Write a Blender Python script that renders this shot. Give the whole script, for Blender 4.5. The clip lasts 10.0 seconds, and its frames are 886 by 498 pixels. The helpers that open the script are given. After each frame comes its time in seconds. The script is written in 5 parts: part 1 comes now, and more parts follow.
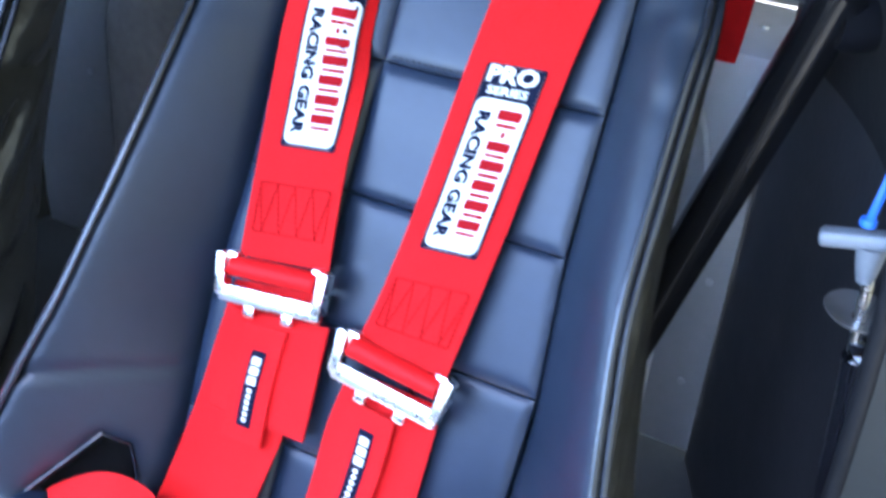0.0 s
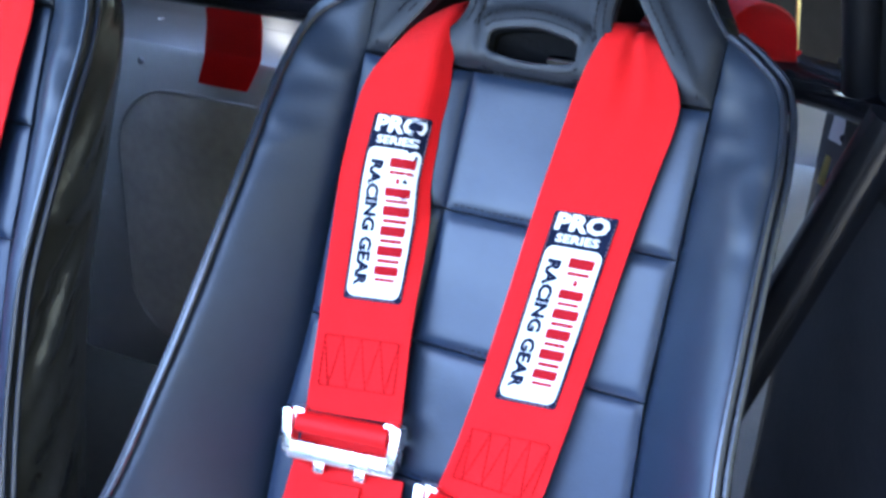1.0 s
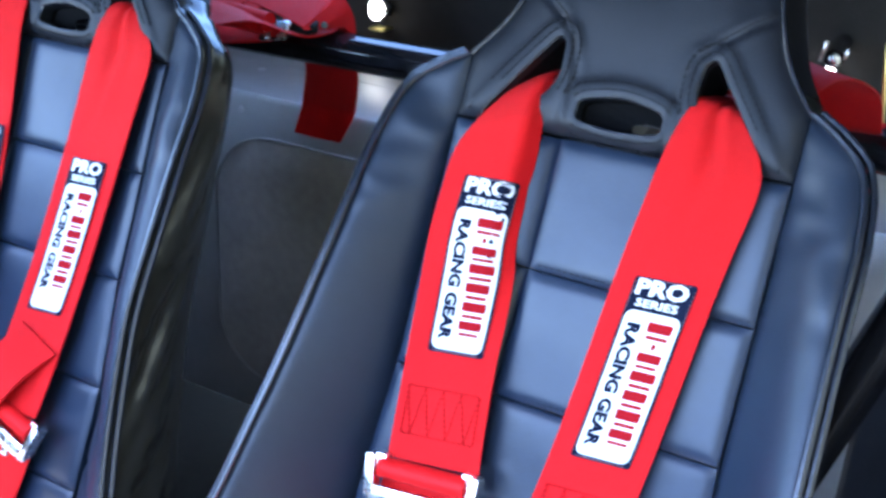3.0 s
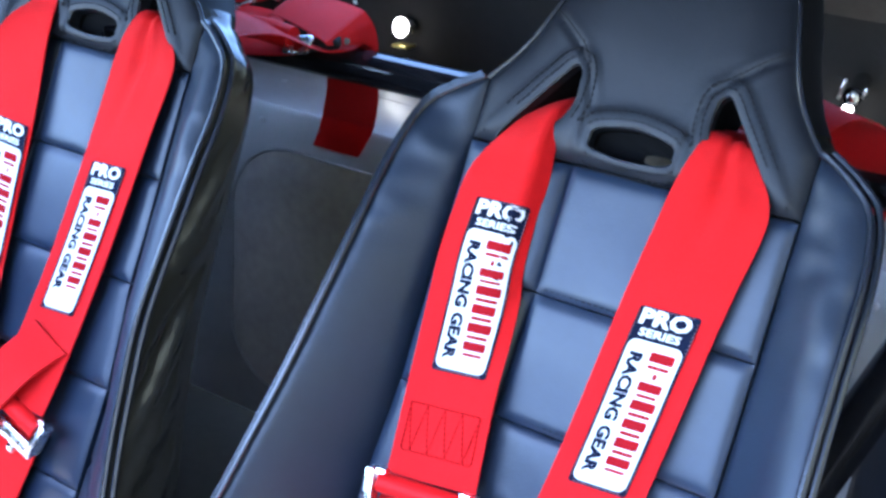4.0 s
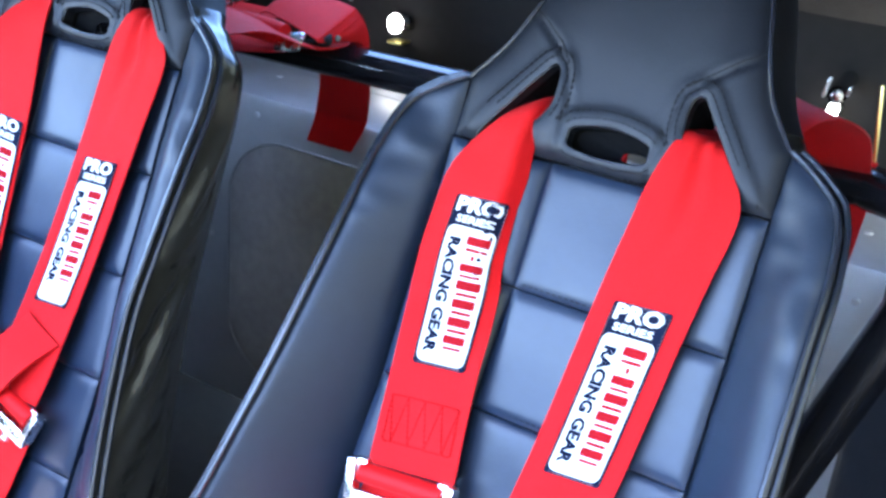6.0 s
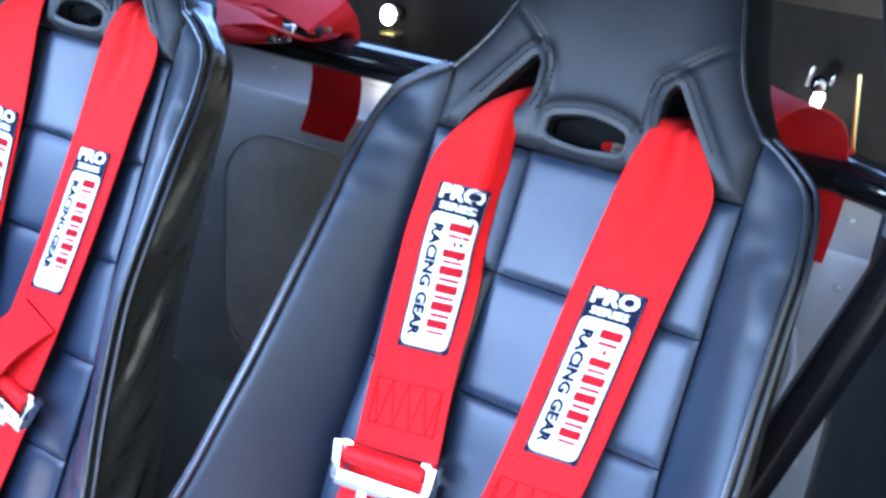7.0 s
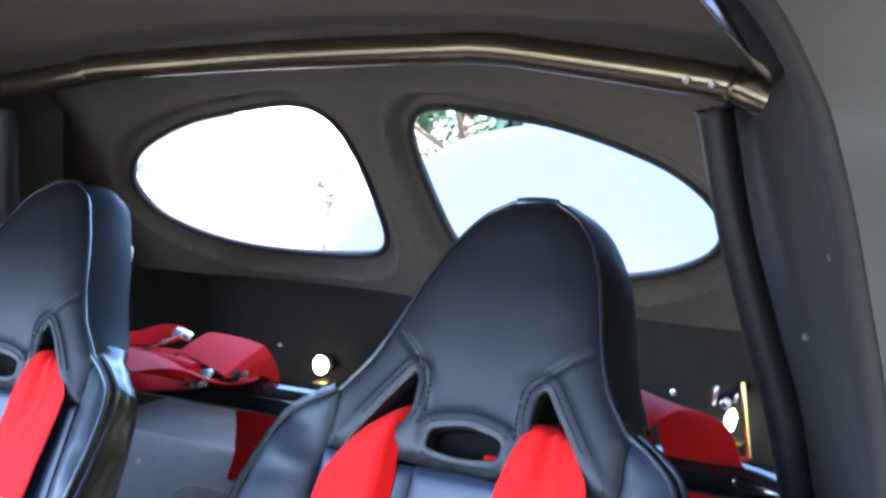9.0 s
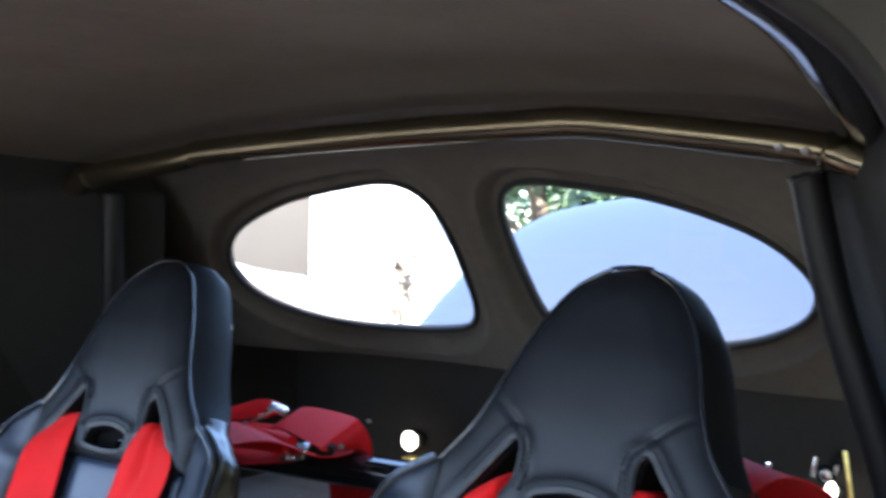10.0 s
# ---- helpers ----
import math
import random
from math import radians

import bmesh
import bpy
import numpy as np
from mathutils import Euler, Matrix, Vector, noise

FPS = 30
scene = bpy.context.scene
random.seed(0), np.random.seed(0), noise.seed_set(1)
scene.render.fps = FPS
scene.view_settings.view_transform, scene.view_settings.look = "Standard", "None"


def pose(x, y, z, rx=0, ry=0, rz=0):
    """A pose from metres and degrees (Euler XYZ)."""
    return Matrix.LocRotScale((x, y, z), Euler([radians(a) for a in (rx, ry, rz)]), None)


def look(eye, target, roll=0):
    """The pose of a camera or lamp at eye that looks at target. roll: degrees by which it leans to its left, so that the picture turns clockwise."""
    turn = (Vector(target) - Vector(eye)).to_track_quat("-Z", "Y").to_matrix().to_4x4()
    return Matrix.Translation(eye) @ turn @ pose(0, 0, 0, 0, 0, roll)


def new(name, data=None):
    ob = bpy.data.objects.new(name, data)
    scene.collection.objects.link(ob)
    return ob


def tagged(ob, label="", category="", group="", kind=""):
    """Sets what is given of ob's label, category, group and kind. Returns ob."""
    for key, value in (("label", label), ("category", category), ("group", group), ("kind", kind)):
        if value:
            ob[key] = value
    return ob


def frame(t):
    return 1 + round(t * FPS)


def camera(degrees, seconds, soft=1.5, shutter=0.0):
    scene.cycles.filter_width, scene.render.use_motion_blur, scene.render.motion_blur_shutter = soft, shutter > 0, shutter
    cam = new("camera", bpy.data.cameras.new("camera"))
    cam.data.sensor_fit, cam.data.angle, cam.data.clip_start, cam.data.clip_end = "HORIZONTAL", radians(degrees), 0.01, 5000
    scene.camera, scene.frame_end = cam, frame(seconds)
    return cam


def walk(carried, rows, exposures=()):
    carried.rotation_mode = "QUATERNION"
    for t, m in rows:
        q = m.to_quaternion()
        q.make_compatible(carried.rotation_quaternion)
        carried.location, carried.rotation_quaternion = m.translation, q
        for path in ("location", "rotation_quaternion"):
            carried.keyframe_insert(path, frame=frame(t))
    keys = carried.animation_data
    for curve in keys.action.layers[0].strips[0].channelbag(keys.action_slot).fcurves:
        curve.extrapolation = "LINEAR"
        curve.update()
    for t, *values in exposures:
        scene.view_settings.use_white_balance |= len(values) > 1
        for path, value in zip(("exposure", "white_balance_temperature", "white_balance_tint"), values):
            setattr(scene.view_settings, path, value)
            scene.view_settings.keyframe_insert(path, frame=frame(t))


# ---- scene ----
ROWS = [
    (0, look((0.3215, -0.7060, 0.9409), (-0.0417, 0.0899, 0.4566), 5.47)),
    (0.5, look((0.2661, -0.7292, 0.9488), (-0.0800, 0.0987, 0.5074), 5.23)),
    (1, look((0.2390, -0.7045, 0.9951), (-0.1144, 0.1225, 0.5578), 3.01)),
    (1.5, look((0.2410, -0.7046, 1.0046), (-0.1205, 0.1295, 0.5880), 2.05)),
    (2, look((0.2431, -0.7091, 1.0139), (-0.1135, 0.1246, 0.5923), 2.24)),
    (2.5, look((0.2432, -0.7198, 1.0193), (-0.1298, 0.1098, 0.6038), 2.98)),
    (3, look((0.2445, -0.7292, 1.0198), (-0.1850, 0.0781, 0.6150), 3.19)),
    (3.2, look((0.2466, -0.7364, 1.0221), (-0.1954, 0.0655, 0.6203), 3.63)),
    (4.3, look((0.2542, -0.7304, 1.0278), (-0.1913, 0.0748, 0.6365), 5.70)),
    (4.5, look((0.2555, -0.7302, 1.0290), (-0.1905, 0.0744, 0.6368), 5.69)),
    (5, look((0.2620, -0.7289, 1.0351), (-0.1861, 0.0721, 0.6381), 5.67)),
    (5.5, look((0.2687, -0.7306, 1.0354), (-0.1813, 0.0695, 0.6387), 5.65)),
    (7, look((0.3028, -0.7443, 1.0440), (-0.1487, 0.0497, 0.6369), 5.38)),
    (7.5, look((0.3231, -0.7471, 1.0371), (-0.1384, 0.0427, 0.6331), 4.72)),
    (7.7, look((0.3374, -0.7336, 1.0451), (-0.1393, 0.0561, 0.6590), 3.77)),
    (8, look((0.3533, -0.7200, 1.0512), (-0.1544, 0.0877, 0.7513), 2.75)),
    (8.2, look((0.3694, -0.7166, 1.0469), (-0.1513, 0.1036, 0.8099), 2.49)),
    (8.5, look((0.3936, -0.7115, 1.0404), (-0.1290, 0.1306, 0.9075), 2.11)),
    (8.7, look((0.3956, -0.7175, 1.0289), (-0.1230, 0.1343, 0.9539), 2.21)),
    (9, look((0.3984, -0.7264, 1.0116), (-0.1064, 0.1343, 0.9458), 2.36)),
    (9.3, look((0.3950, -0.7361, 1.0095), (-0.1037, 0.1275, 0.9351), 2.06)),
    (9.5, look((0.3932, -0.7429, 1.0088), (-0.1103, 0.1187, 0.9448), 1.81)),
    (9.6, look((0.3932, -0.7460, 1.0079), (-0.1171, 0.1127, 0.9590), 1.68)),
    (9.7, look((0.3933, -0.7489, 1.0065), (-0.1291, 0.1037, 0.9805), 1.57)),
    (10, look((0.3935, -0.7567, 1.0008), (-0.1736, 0.0668, 1.0114), 1.38)),
]
EXPOSURES = [(0.0, 4.36, 5400), (1.0, 4.42, 5380), (2.0, 4.26, 5360), (4.5, 4.40, 5370), (5.5, 4.58, 5430), (7.0, 4.76, 5540), (7.5, 4.84, 5600), (8.0, 5.24, 5750), (8.5, 5.44, 5760), (9.0, 4.76, 5720), (9.5, 4.12, 5920), (10.0, 3.88, 6120)]
cam = camera(46.0, 10.0, soft=3.0, shutter=0.5)
walk(cam, ROWS, exposures=[(t, e, k, 13) for t, e, k in EXPOSURES])

# ---------------------------------------------------------------- light
SUN_ELEV, SUN_AZ = 60.0, 163.0          # degrees; azimuth is measured from +y towards -x
world = bpy.data.worlds.new("sky")
scene.world = world
world.use_nodes = True
wn = world.node_tree
wn.nodes.clear()
sky = wn.nodes.new("ShaderNodeTexSky")
sky.sky_type, sky.sun_disc = 'NISHITA', False
sky.sun_elevation, sky.sun_rotation = radians(SUN_ELEV), radians(-SUN_AZ)
sky.air_density, sky.dust_density, sky.ozone_density = 1.0, 1.0, 1.5
wbg = wn.nodes.new("ShaderNodeBackground")
wbg.inputs["Strength"].default_value = 0.15
wout = wn.nodes.new("ShaderNodeOutputWorld")
wn.links.new(sky.outputs[0], wbg.inputs["Color"])
wn.links.new(wbg.outputs[0], wout.inputs["Surface"])
sun = new("sun", bpy.data.lights.new("sun", 'SUN'))
sun.data.energy, sun.data.angle, sun.data.color = 4.0, radians(0.55), (1.0, 0.95, 0.87)
_a, _e = radians(SUN_AZ), radians(SUN_ELEV)
sun.matrix_world = look((-6 * math.sin(_a), 6 * math.cos(_a), 6 * math.tan(_e)), (0, 0, 0))


# ---------------------------------------------------------------- materials
def material(name, color, rough=0.5, metal=0.0, var=0.0, var_scale=20.0, bump=0.0, bump_scale=200.0,
             bump2=0.0, bump2_scale=20.0, rough_var=0.0, coat=0.0, spec=0.5, sheen=0.0):
    m = bpy.data.materials.new(name)
    m.use_nodes = True
    nt = m.node_tree
    b = nt.nodes["Principled BSDF"]
    b.inputs["Base Color"].default_value = (*color, 1)
    b.inputs["Roughness"].default_value = rough
    b.inputs["Metallic"].default_value = metal
    b.inputs["Coat Weight"].default_value = coat
    b.inputs["Specular IOR Level"].default_value = spec
    b.inputs["Sheen Weight"].default_value = sheen
    tc = nt.nodes.new("ShaderNodeTexCoord")

    def noise_node(scale, detail=4.0):
        n = nt.nodes.new("ShaderNodeTexNoise")
        n.inputs["Scale"].default_value = scale
        n.inputs["Detail"].default_value = detail
        nt.links.new(tc.outputs["Object"], n.inputs["Vector"])
        return n

    if var > 0:
        n1, n2 = noise_node(var_scale), noise_node(var_scale * 7.3, 2.0)
        mix = nt.nodes.new("ShaderNodeMath")
        mix.operation = 'MULTIPLY_ADD'
        mix.inputs[1].default_value, mix.inputs[2].default_value = 0.4, 0.3
        nt.links.new(n2.outputs["Fac"], mix.inputs[0])
        add = nt.nodes.new("ShaderNodeMath")
        add.operation = 'MULTIPLY_ADD'
        add.inputs[1].default_value = 0.6
        nt.links.new(n1.outputs["Fac"], add.inputs[0])
        nt.links.new(mix.outputs[0], add.inputs[2])
        ramp = nt.nodes.new("ShaderNodeMapRange")
        ramp.inputs["From Min"].default_value, ramp.inputs["From Max"].default_value = 0.55, 1.0
        ramp.inputs["To Min"].default_value, ramp.inputs["To Max"].default_value = 1 - var, 1 + var
        nt.links.new(add.outputs[0], ramp.inputs["Value"])
        mul = nt.nodes.new("ShaderNodeVectorMath")
        mul.operation = 'SCALE'
        mul.inputs[0].default_value = color
        nt.links.new(ramp.outputs[0], mul.inputs["Scale"])
        nt.links.new(mul.outputs[0], b.inputs["Base Color"])
        if rough_var > 0:
            rr = nt.nodes.new("ShaderNodeMapRange")
            rr.inputs["From Min"].default_value, rr.inputs["From Max"].default_value = 0.3, 0.7
            rr.inputs["To Min"].default_value, rr.inputs["To Max"].default_value = rough - rough_var, rough + rough_var
            nt.links.new(n1.outputs["Fac"], rr.inputs["Value"])
            nt.links.new(rr.outputs[0], b.inputs["Roughness"])
    prev = None
    for amount, scale in ((bump, bump_scale), (bump2, bump2_scale)):
        if amount > 0:
            n = noise_node(scale, 3.0)
            bp = nt.nodes.new("ShaderNodeBump")
            bp.inputs["Strength"].default_value = 1.0
            bp.inputs["Distance"].default_value = amount
            nt.links.new(n.outputs["Fac"], bp.inputs["Height"])
            if prev:
                nt.links.new(prev.outputs[0], bp.inputs["Normal"])
            prev = bp
    if prev:
        nt.links.new(prev.outputs[0], b.inputs["Normal"])
    return m


def webbing(name, color, rib=640.0, depth=0.00018):
    """Woven polyester strap: fine cross ribs, read from the strap's own lengthwise coordinate."""
    m = material(name, color, rough=0.55, var=0.10, var_scale=35.0, spec=0.12, sheen=0.02)
    nt = m.node_tree
    b = nt.nodes["Principled BSDF"]
    uvn = nt.nodes.new("ShaderNodeUVMap")
    uvn.uv_map = "strap"
    sep = nt.nodes.new("ShaderNodeSeparateXYZ")
    nt.links.new(uvn.outputs[0], sep.inputs[0])
    waves = []
    for axis, k in (("Y", rib * 2 * math.pi), ("X", rib * 1.6 * math.pi)):
        mu = nt.nodes.new("ShaderNodeMath")
        mu.operation = 'MULTIPLY'
        mu.inputs[1].default_value = k
        nt.links.new(sep.outputs[axis], mu.inputs[0])
        sn = nt.nodes.new("ShaderNodeMath")
        sn.operation = 'SINE'
        nt.links.new(mu.outputs[0], sn.inputs[0])
        waves.append(sn)
    ad = nt.nodes.new("ShaderNodeMath")
    ad.operation = 'MULTIPLY_ADD'
    ad.inputs[1].default_value = 0.35
    nt.links.new(waves[1].outputs[0], ad.inputs[0])
    nt.links.new(waves[0].outputs[0], ad.inputs[2])
    bp = nt.nodes.new("ShaderNodeBump")
    bp.inputs["Strength"].default_value, bp.inputs["Distance"].default_value = 0.6, depth
    nt.links.new(ad.outputs[0], bp.inputs["Height"])
    nt.links.new(bp.outputs[0], b.inputs["Normal"])
    return m


# black leather; the sky's blue reflection is mixed into quilt and bolster colours
LEATHER = material("sky_tinted_leather", (0.0083, 0.0148, 0.0315), 0.38, var=0.20, var_scale=14.0, bump=0.00012, bump_scale=420.0,
                   bump2=0.0005, bump2_scale=26.0, rough_var=0.05, spec=0.35)
LEATHER_BOLSTER = material("sky_tinted_bolster_leather", (0.0088, 0.0140, 0.0260), 0.47, var=0.18, var_scale=12.0, bump=0.00012, bump_scale=420.0,
                           bump2=0.0004, bump2_scale=22.0, rough_var=0.05, spec=0.42)
LEATHER_SMOOTH = material("smooth_black_leather", (0.0070, 0.0085, 0.0125), 0.46, var=0.18, var_scale=14.0, bump=0.00010, bump_scale=420.0,
                          bump2=0.0003, bump2_scale=24.0, rough_var=0.05, spec=0.24)
VINYL_DULL = material("dull_black_vinyl", (0.010, 0.011, 0.014), 0.62, spec=0.12, var=0.2, var_scale=10.0, bump=0.00015, bump_scale=380.0, bump2=0.0008, bump2_scale=24.0)
LEATHER_SIDE = material("black_vinyl_side", (0.024, 0.023, 0.019), 0.21, var=0.2, var_scale=10.0, bump=0.00015, bump_scale=380.0,
                        bump2=0.0015, bump2_scale=24.0, rough_var=0.06)
PIPING = material("black_piping", (0.009, 0.011, 0.017), 0.27, spec=0.6, bump=0.0003, bump_scale=300.0)
THREAD = material("black_thread", (0.006, 0.006, 0.008), 0.7, spec=0.12)
# near-black, stands in for the shade inside the seat's openings
CAVITY = material("opening_shade", (0.0045, 0.0045, 0.005), 0.9, spec=0.08, bump=0.001, bump_scale=150.0)
RED = webbing("red_webbing", (0.50, 0.0045, 0.0055), depth=0.00026)
RED_THREAD = material("red_thread", (0.36, 0.003, 0.005), 0.8, spec=0.1)
LABEL_THREAD = material("label_thread", (0.20, 0.12, 0.14), 0.8, spec=0.1)
NAVY = material("navy_patch", (0.004, 0.006, 0.018), 0.8, spec=0.08, var=0.15, var_scale=300.0, bump=0.0003, bump_scale=900.0)
WHITE = material("white_patch", (0.66, 0.66, 0.66), 0.7, spec=0.2, var=0.04, var_scale=200.0, bump=0.0002, bump_scale=900.0)
PRINT_RED = material("print_red", (0.24, 0.004, 0.008), 0.8, spec=0.08, var=0.1, var_scale=300.0)
CHROME = material("zinc_plate", (0.90, 0.89, 0.87), 0.27, metal=1.0, var=0.06, var_scale=60.0, rough_var=0.06)
TUBE = material("black_gloss_tube", (0.008, 0.008, 0.010), 0.14, var=0.2, var_scale=15.0, bump=0.0002, bump_scale=60.0, coat=0.5)
TUBE_WORN = material("worn_black_tube", (0.006, 0.006, 0.007), 0.22, var=0.2, var_scale=15.0, bump=0.0003, bump_scale=60.0, spec=0.4)
SATIN = material("satin_black_tube", (0.005, 0.005, 0.006), 0.5, var=0.2, var_scale=15.0, spec=0.2)
SHEET = material("grey_sheet_metal", (0.46, 0.46, 0.46), 0.42, metal=0.66, var=0.07, var_scale=9.0, bump=0.0003, bump_scale=24.0, rough_var=0.03)
RIVET = material("rivet_metal", (0.62, 0.62, 0.62), 0.3, metal=1.0)
EMBOSS = material("grey_cover_panel", (0.34, 0.325, 0.31), 0.42, var=0.25, var_scale=9.0, bump=0.0004, bump_scale=260.0)
TRIM = material("dark_trim", (0.0105, 0.0103, 0.0100), 0.82, spec=0.2, var=0.25, var_scale=8.0, bump=0.0005, bump_scale=180.0, rough_var=0.1)
SIDE = material("side_panel", (0.0190, 0.0185, 0.0205), 0.65, spec=0.3, var=0.25, var_scale=6.0, bump=0.0004, bump_scale=160.0, rough_var=0.08)
FELT = material("headliner_felt", (0.060, 0.051, 0.038), 0.75, var=0.22, var_scale=9.0, bump=0.0010, bump_scale=300.0, bump2=0.002, bump2_scale=14.0, spec=0.3)
REAR_FELT = material("rear_panel_felt", (0.046, 0.040, 0.034), 0.8, var=0.22, var_scale=9.0, bump=0.0010, bump_scale=300.0, bump2=0.002, bump2_scale=14.0, spec=0.25)
WELL_TRIM = material("luggage_well_trim", (0.0185, 0.0172, 0.0165), 0.85, spec=0.2, var=0.25, var_scale=8.0, bump=0.0006, bump_scale=180.0, rough_var=0.08)
# black hoop whose warm highlight is put into the metal's tint
HOOP = material("warm_glint_tube", (0.085, 0.070, 0.044), 0.24, metal=0.85, var=0.2, var_scale=15.0, bump=0.0003, bump_scale=60.0)
JAMB = material("grey_primer", (0.018, 0.019, 0.017), 0.6, var=0.15, var_scale=9.0, bump=0.0004, bump_scale=120.0)
RUBBER = material("black_rubber", (0.010, 0.010, 0.011), 0.65, spec=0.2, var=0.2, var_scale=40.0)
PAINT = material("white_car_paint", (0.62, 0.68, 0.80), 0.28, var=0.03, var_scale=3.0, coat=0.5)
DECK = material("blue_car_paint", (0.0168, 0.0240, 0.0430), 0.55, var=0.05, var_scale=3.0, spec=0.12)
# colour of the added wall that gives side reflections an olive cast
DARKWALL = material("olive_light_block", (0.200, 0.190, 0.115), 0.85, var=0.2, var_scale=2.0, bump=0.004, bump_scale=25.0)
BOLT = material("blackened_bolt", (0.16, 0.16, 0.17), 0.4, metal=0.8)
CARPET = material("black_carpet", (0.014, 0.014, 0.015), 0.95, var=0.3, var_scale=60.0, bump=0.002, bump_scale=400.0)
SMOKED = material("smoked_washer", (0.085, 0.082, 0.082), 0.30, metal=0.3, var=0.1, var_scale=40.0)
ALU_HANDLE = material("cast_handle", (0.20, 0.21, 0.23), 0.60, metal=0.3, var=0.1, var_scale=40.0)
HUMP = material("bare_fibreglass", (0.46, 0.42, 0.34), 0.5, var=0.1, var_scale=20.0, bump=0.0008, bump_scale=80.0)
BLUE = material("blue_cable", (0.05, 0.16, 0.62), 0.35)
BRASS = material("yellow_zinc", (0.75, 0.62, 0.22), 0.3, metal=1.0, var=0.1, var_scale=60.0)
CONCRETE_YARD = material("yard_concrete", (0.13, 0.12, 0.10), 0.9, var=0.2, var_scale=1.5, bump=0.004, bump_scale=60.0)
WALLWHITE = material("white_render", (0.80, 0.79, 0.76), 0.8, var=0.05, var_scale=1.5, bump=0.003, bump_scale=30.0)
CONCRETE = material("concrete", (0.48, 0.46, 0.43), 0.85, var=0.15, var_scale=1.2, bump=0.004, bump_scale=30.0)
STUCCO = material("brown_stucco", (0.050, 0.040, 0.030), 0.85, var=0.10, var_scale=1.5, bump=0.004, bump_scale=25.0)
CAR_WHITE = material("white_parked_car_paint", (0.78, 0.78, 0.78), 0.25, var=0.03, var_scale=2.0, coat=0.5)
CAR_GLASS = material("dark_car_glass", (0.02, 0.022, 0.025), 0.06, spec=0.6)
TAN = material("tan_plastic", (0.42, 0.27, 0.18), 0.5, var=0.1, var_scale=40.0)
BARK = material("bark", (0.12, 0.09, 0.06), 0.9, var=0.3, var_scale=12.0, bump=0.01, bump_scale=30.0)
LEAF = material("leaf", (0.035, 0.065, 0.025), 0.55, var=0.35, var_scale=3.0)

GLASS = bpy.data.materials.new("window_glass")
GLASS.use_nodes = True
_g = GLASS.node_tree
_g.nodes.clear()
_o = _g.nodes.new("ShaderNodeOutputMaterial")
_m = _g.nodes.new("ShaderNodeMixShader")
_t = _g.nodes.new("ShaderNodeBsdfTransparent")
_t.inputs[0].default_value = (0.92, 0.95, 0.95, 1)
_s = _g.nodes.new("ShaderNodeBsdfGlossy")
_s.inputs["Roughness"].default_value = 0.03
_m.inputs[0].default_value = 0.05
_g.links.new(_t.outputs[0], _m.inputs[1])
_g.links.new(_s.outputs[0], _m.inputs[2])
_g.links.new(_m.outputs[0], _o.inputs[0])

LAMP_GLOW = bpy.data.materials.new("lit_lens")
LAMP_GLOW.use_nodes = True
_b = LAMP_GLOW.node_tree.nodes["Principled BSDF"]
_b.inputs["Base Color"].default_value = (0.9, 0.88, 0.8, 1)
_b.inputs["Emission Color"].default_value = (1.0, 0.93, 0.78, 1)
_b.inputs["Emission Strength"].default_value = 1.3


# ---------------------------------------------------------------- mesh helpers
def finish(bm, mat, name, crease=0.7):
    bmesh.ops.recalc_face_normals(bm, faces=bm.faces[:])
    for f in bm.faces:
        f.smooth = True
    for e in bm.edges:
        e.smooth = len(e.link_faces) != 2 or e.calc_face_angle(0.0) < crease
    me = bpy.data.meshes.new(name)
    bm.to_mesh(me)
    bm.free()
    me.materials.append(mat)
    return me


def part(name, bm, mat, parent=None, label="", crease=0.7):
    ob = new(name, finish(bm, mat, name, crease))
    if parent is not None:
        ob.parent = parent
        ob.matrix_parent_inverse = Matrix.Identity(4)
        base = parent
        off = Vector()
        while base is not None:
            off += base.location
            base = base.parent
        ob.data.transform(Matrix.Translation(-off))
    if label:
        ob["label"] = label
    return ob


def thing(name, at, label, category, group="", kind=""):
    e = new(name)
    e.empty_display_size = 0.02
    e.location = at
    return tagged(e, label, category, group, kind)


def smooth_curve(pts, per=8, closed=False):
    """A Catmull-Rom curve through points of any dimension."""
    p = [np.array(q, float) for q in pts]
    n = len(p)
    out = []
    for i in range(n if closed else n - 1):
        a, b, c, d = ((p[(i + k) % n] for k in (-1, 0, 1, 2)) if closed else
                      (p[max(i - 1, 0)], p[i], p[i + 1], p[min(i + 2, n - 1)]))
        for j in range(per):
            t = j / per
            out.append(0.5 * (2 * b + (c - a) * t + (2 * a - 5 * b + 4 * c - d) * t * t + (3 * b - a - 3 * c + d) * t ** 3))
    if not closed:
        out.append(p[-1])
    return np.array(out)


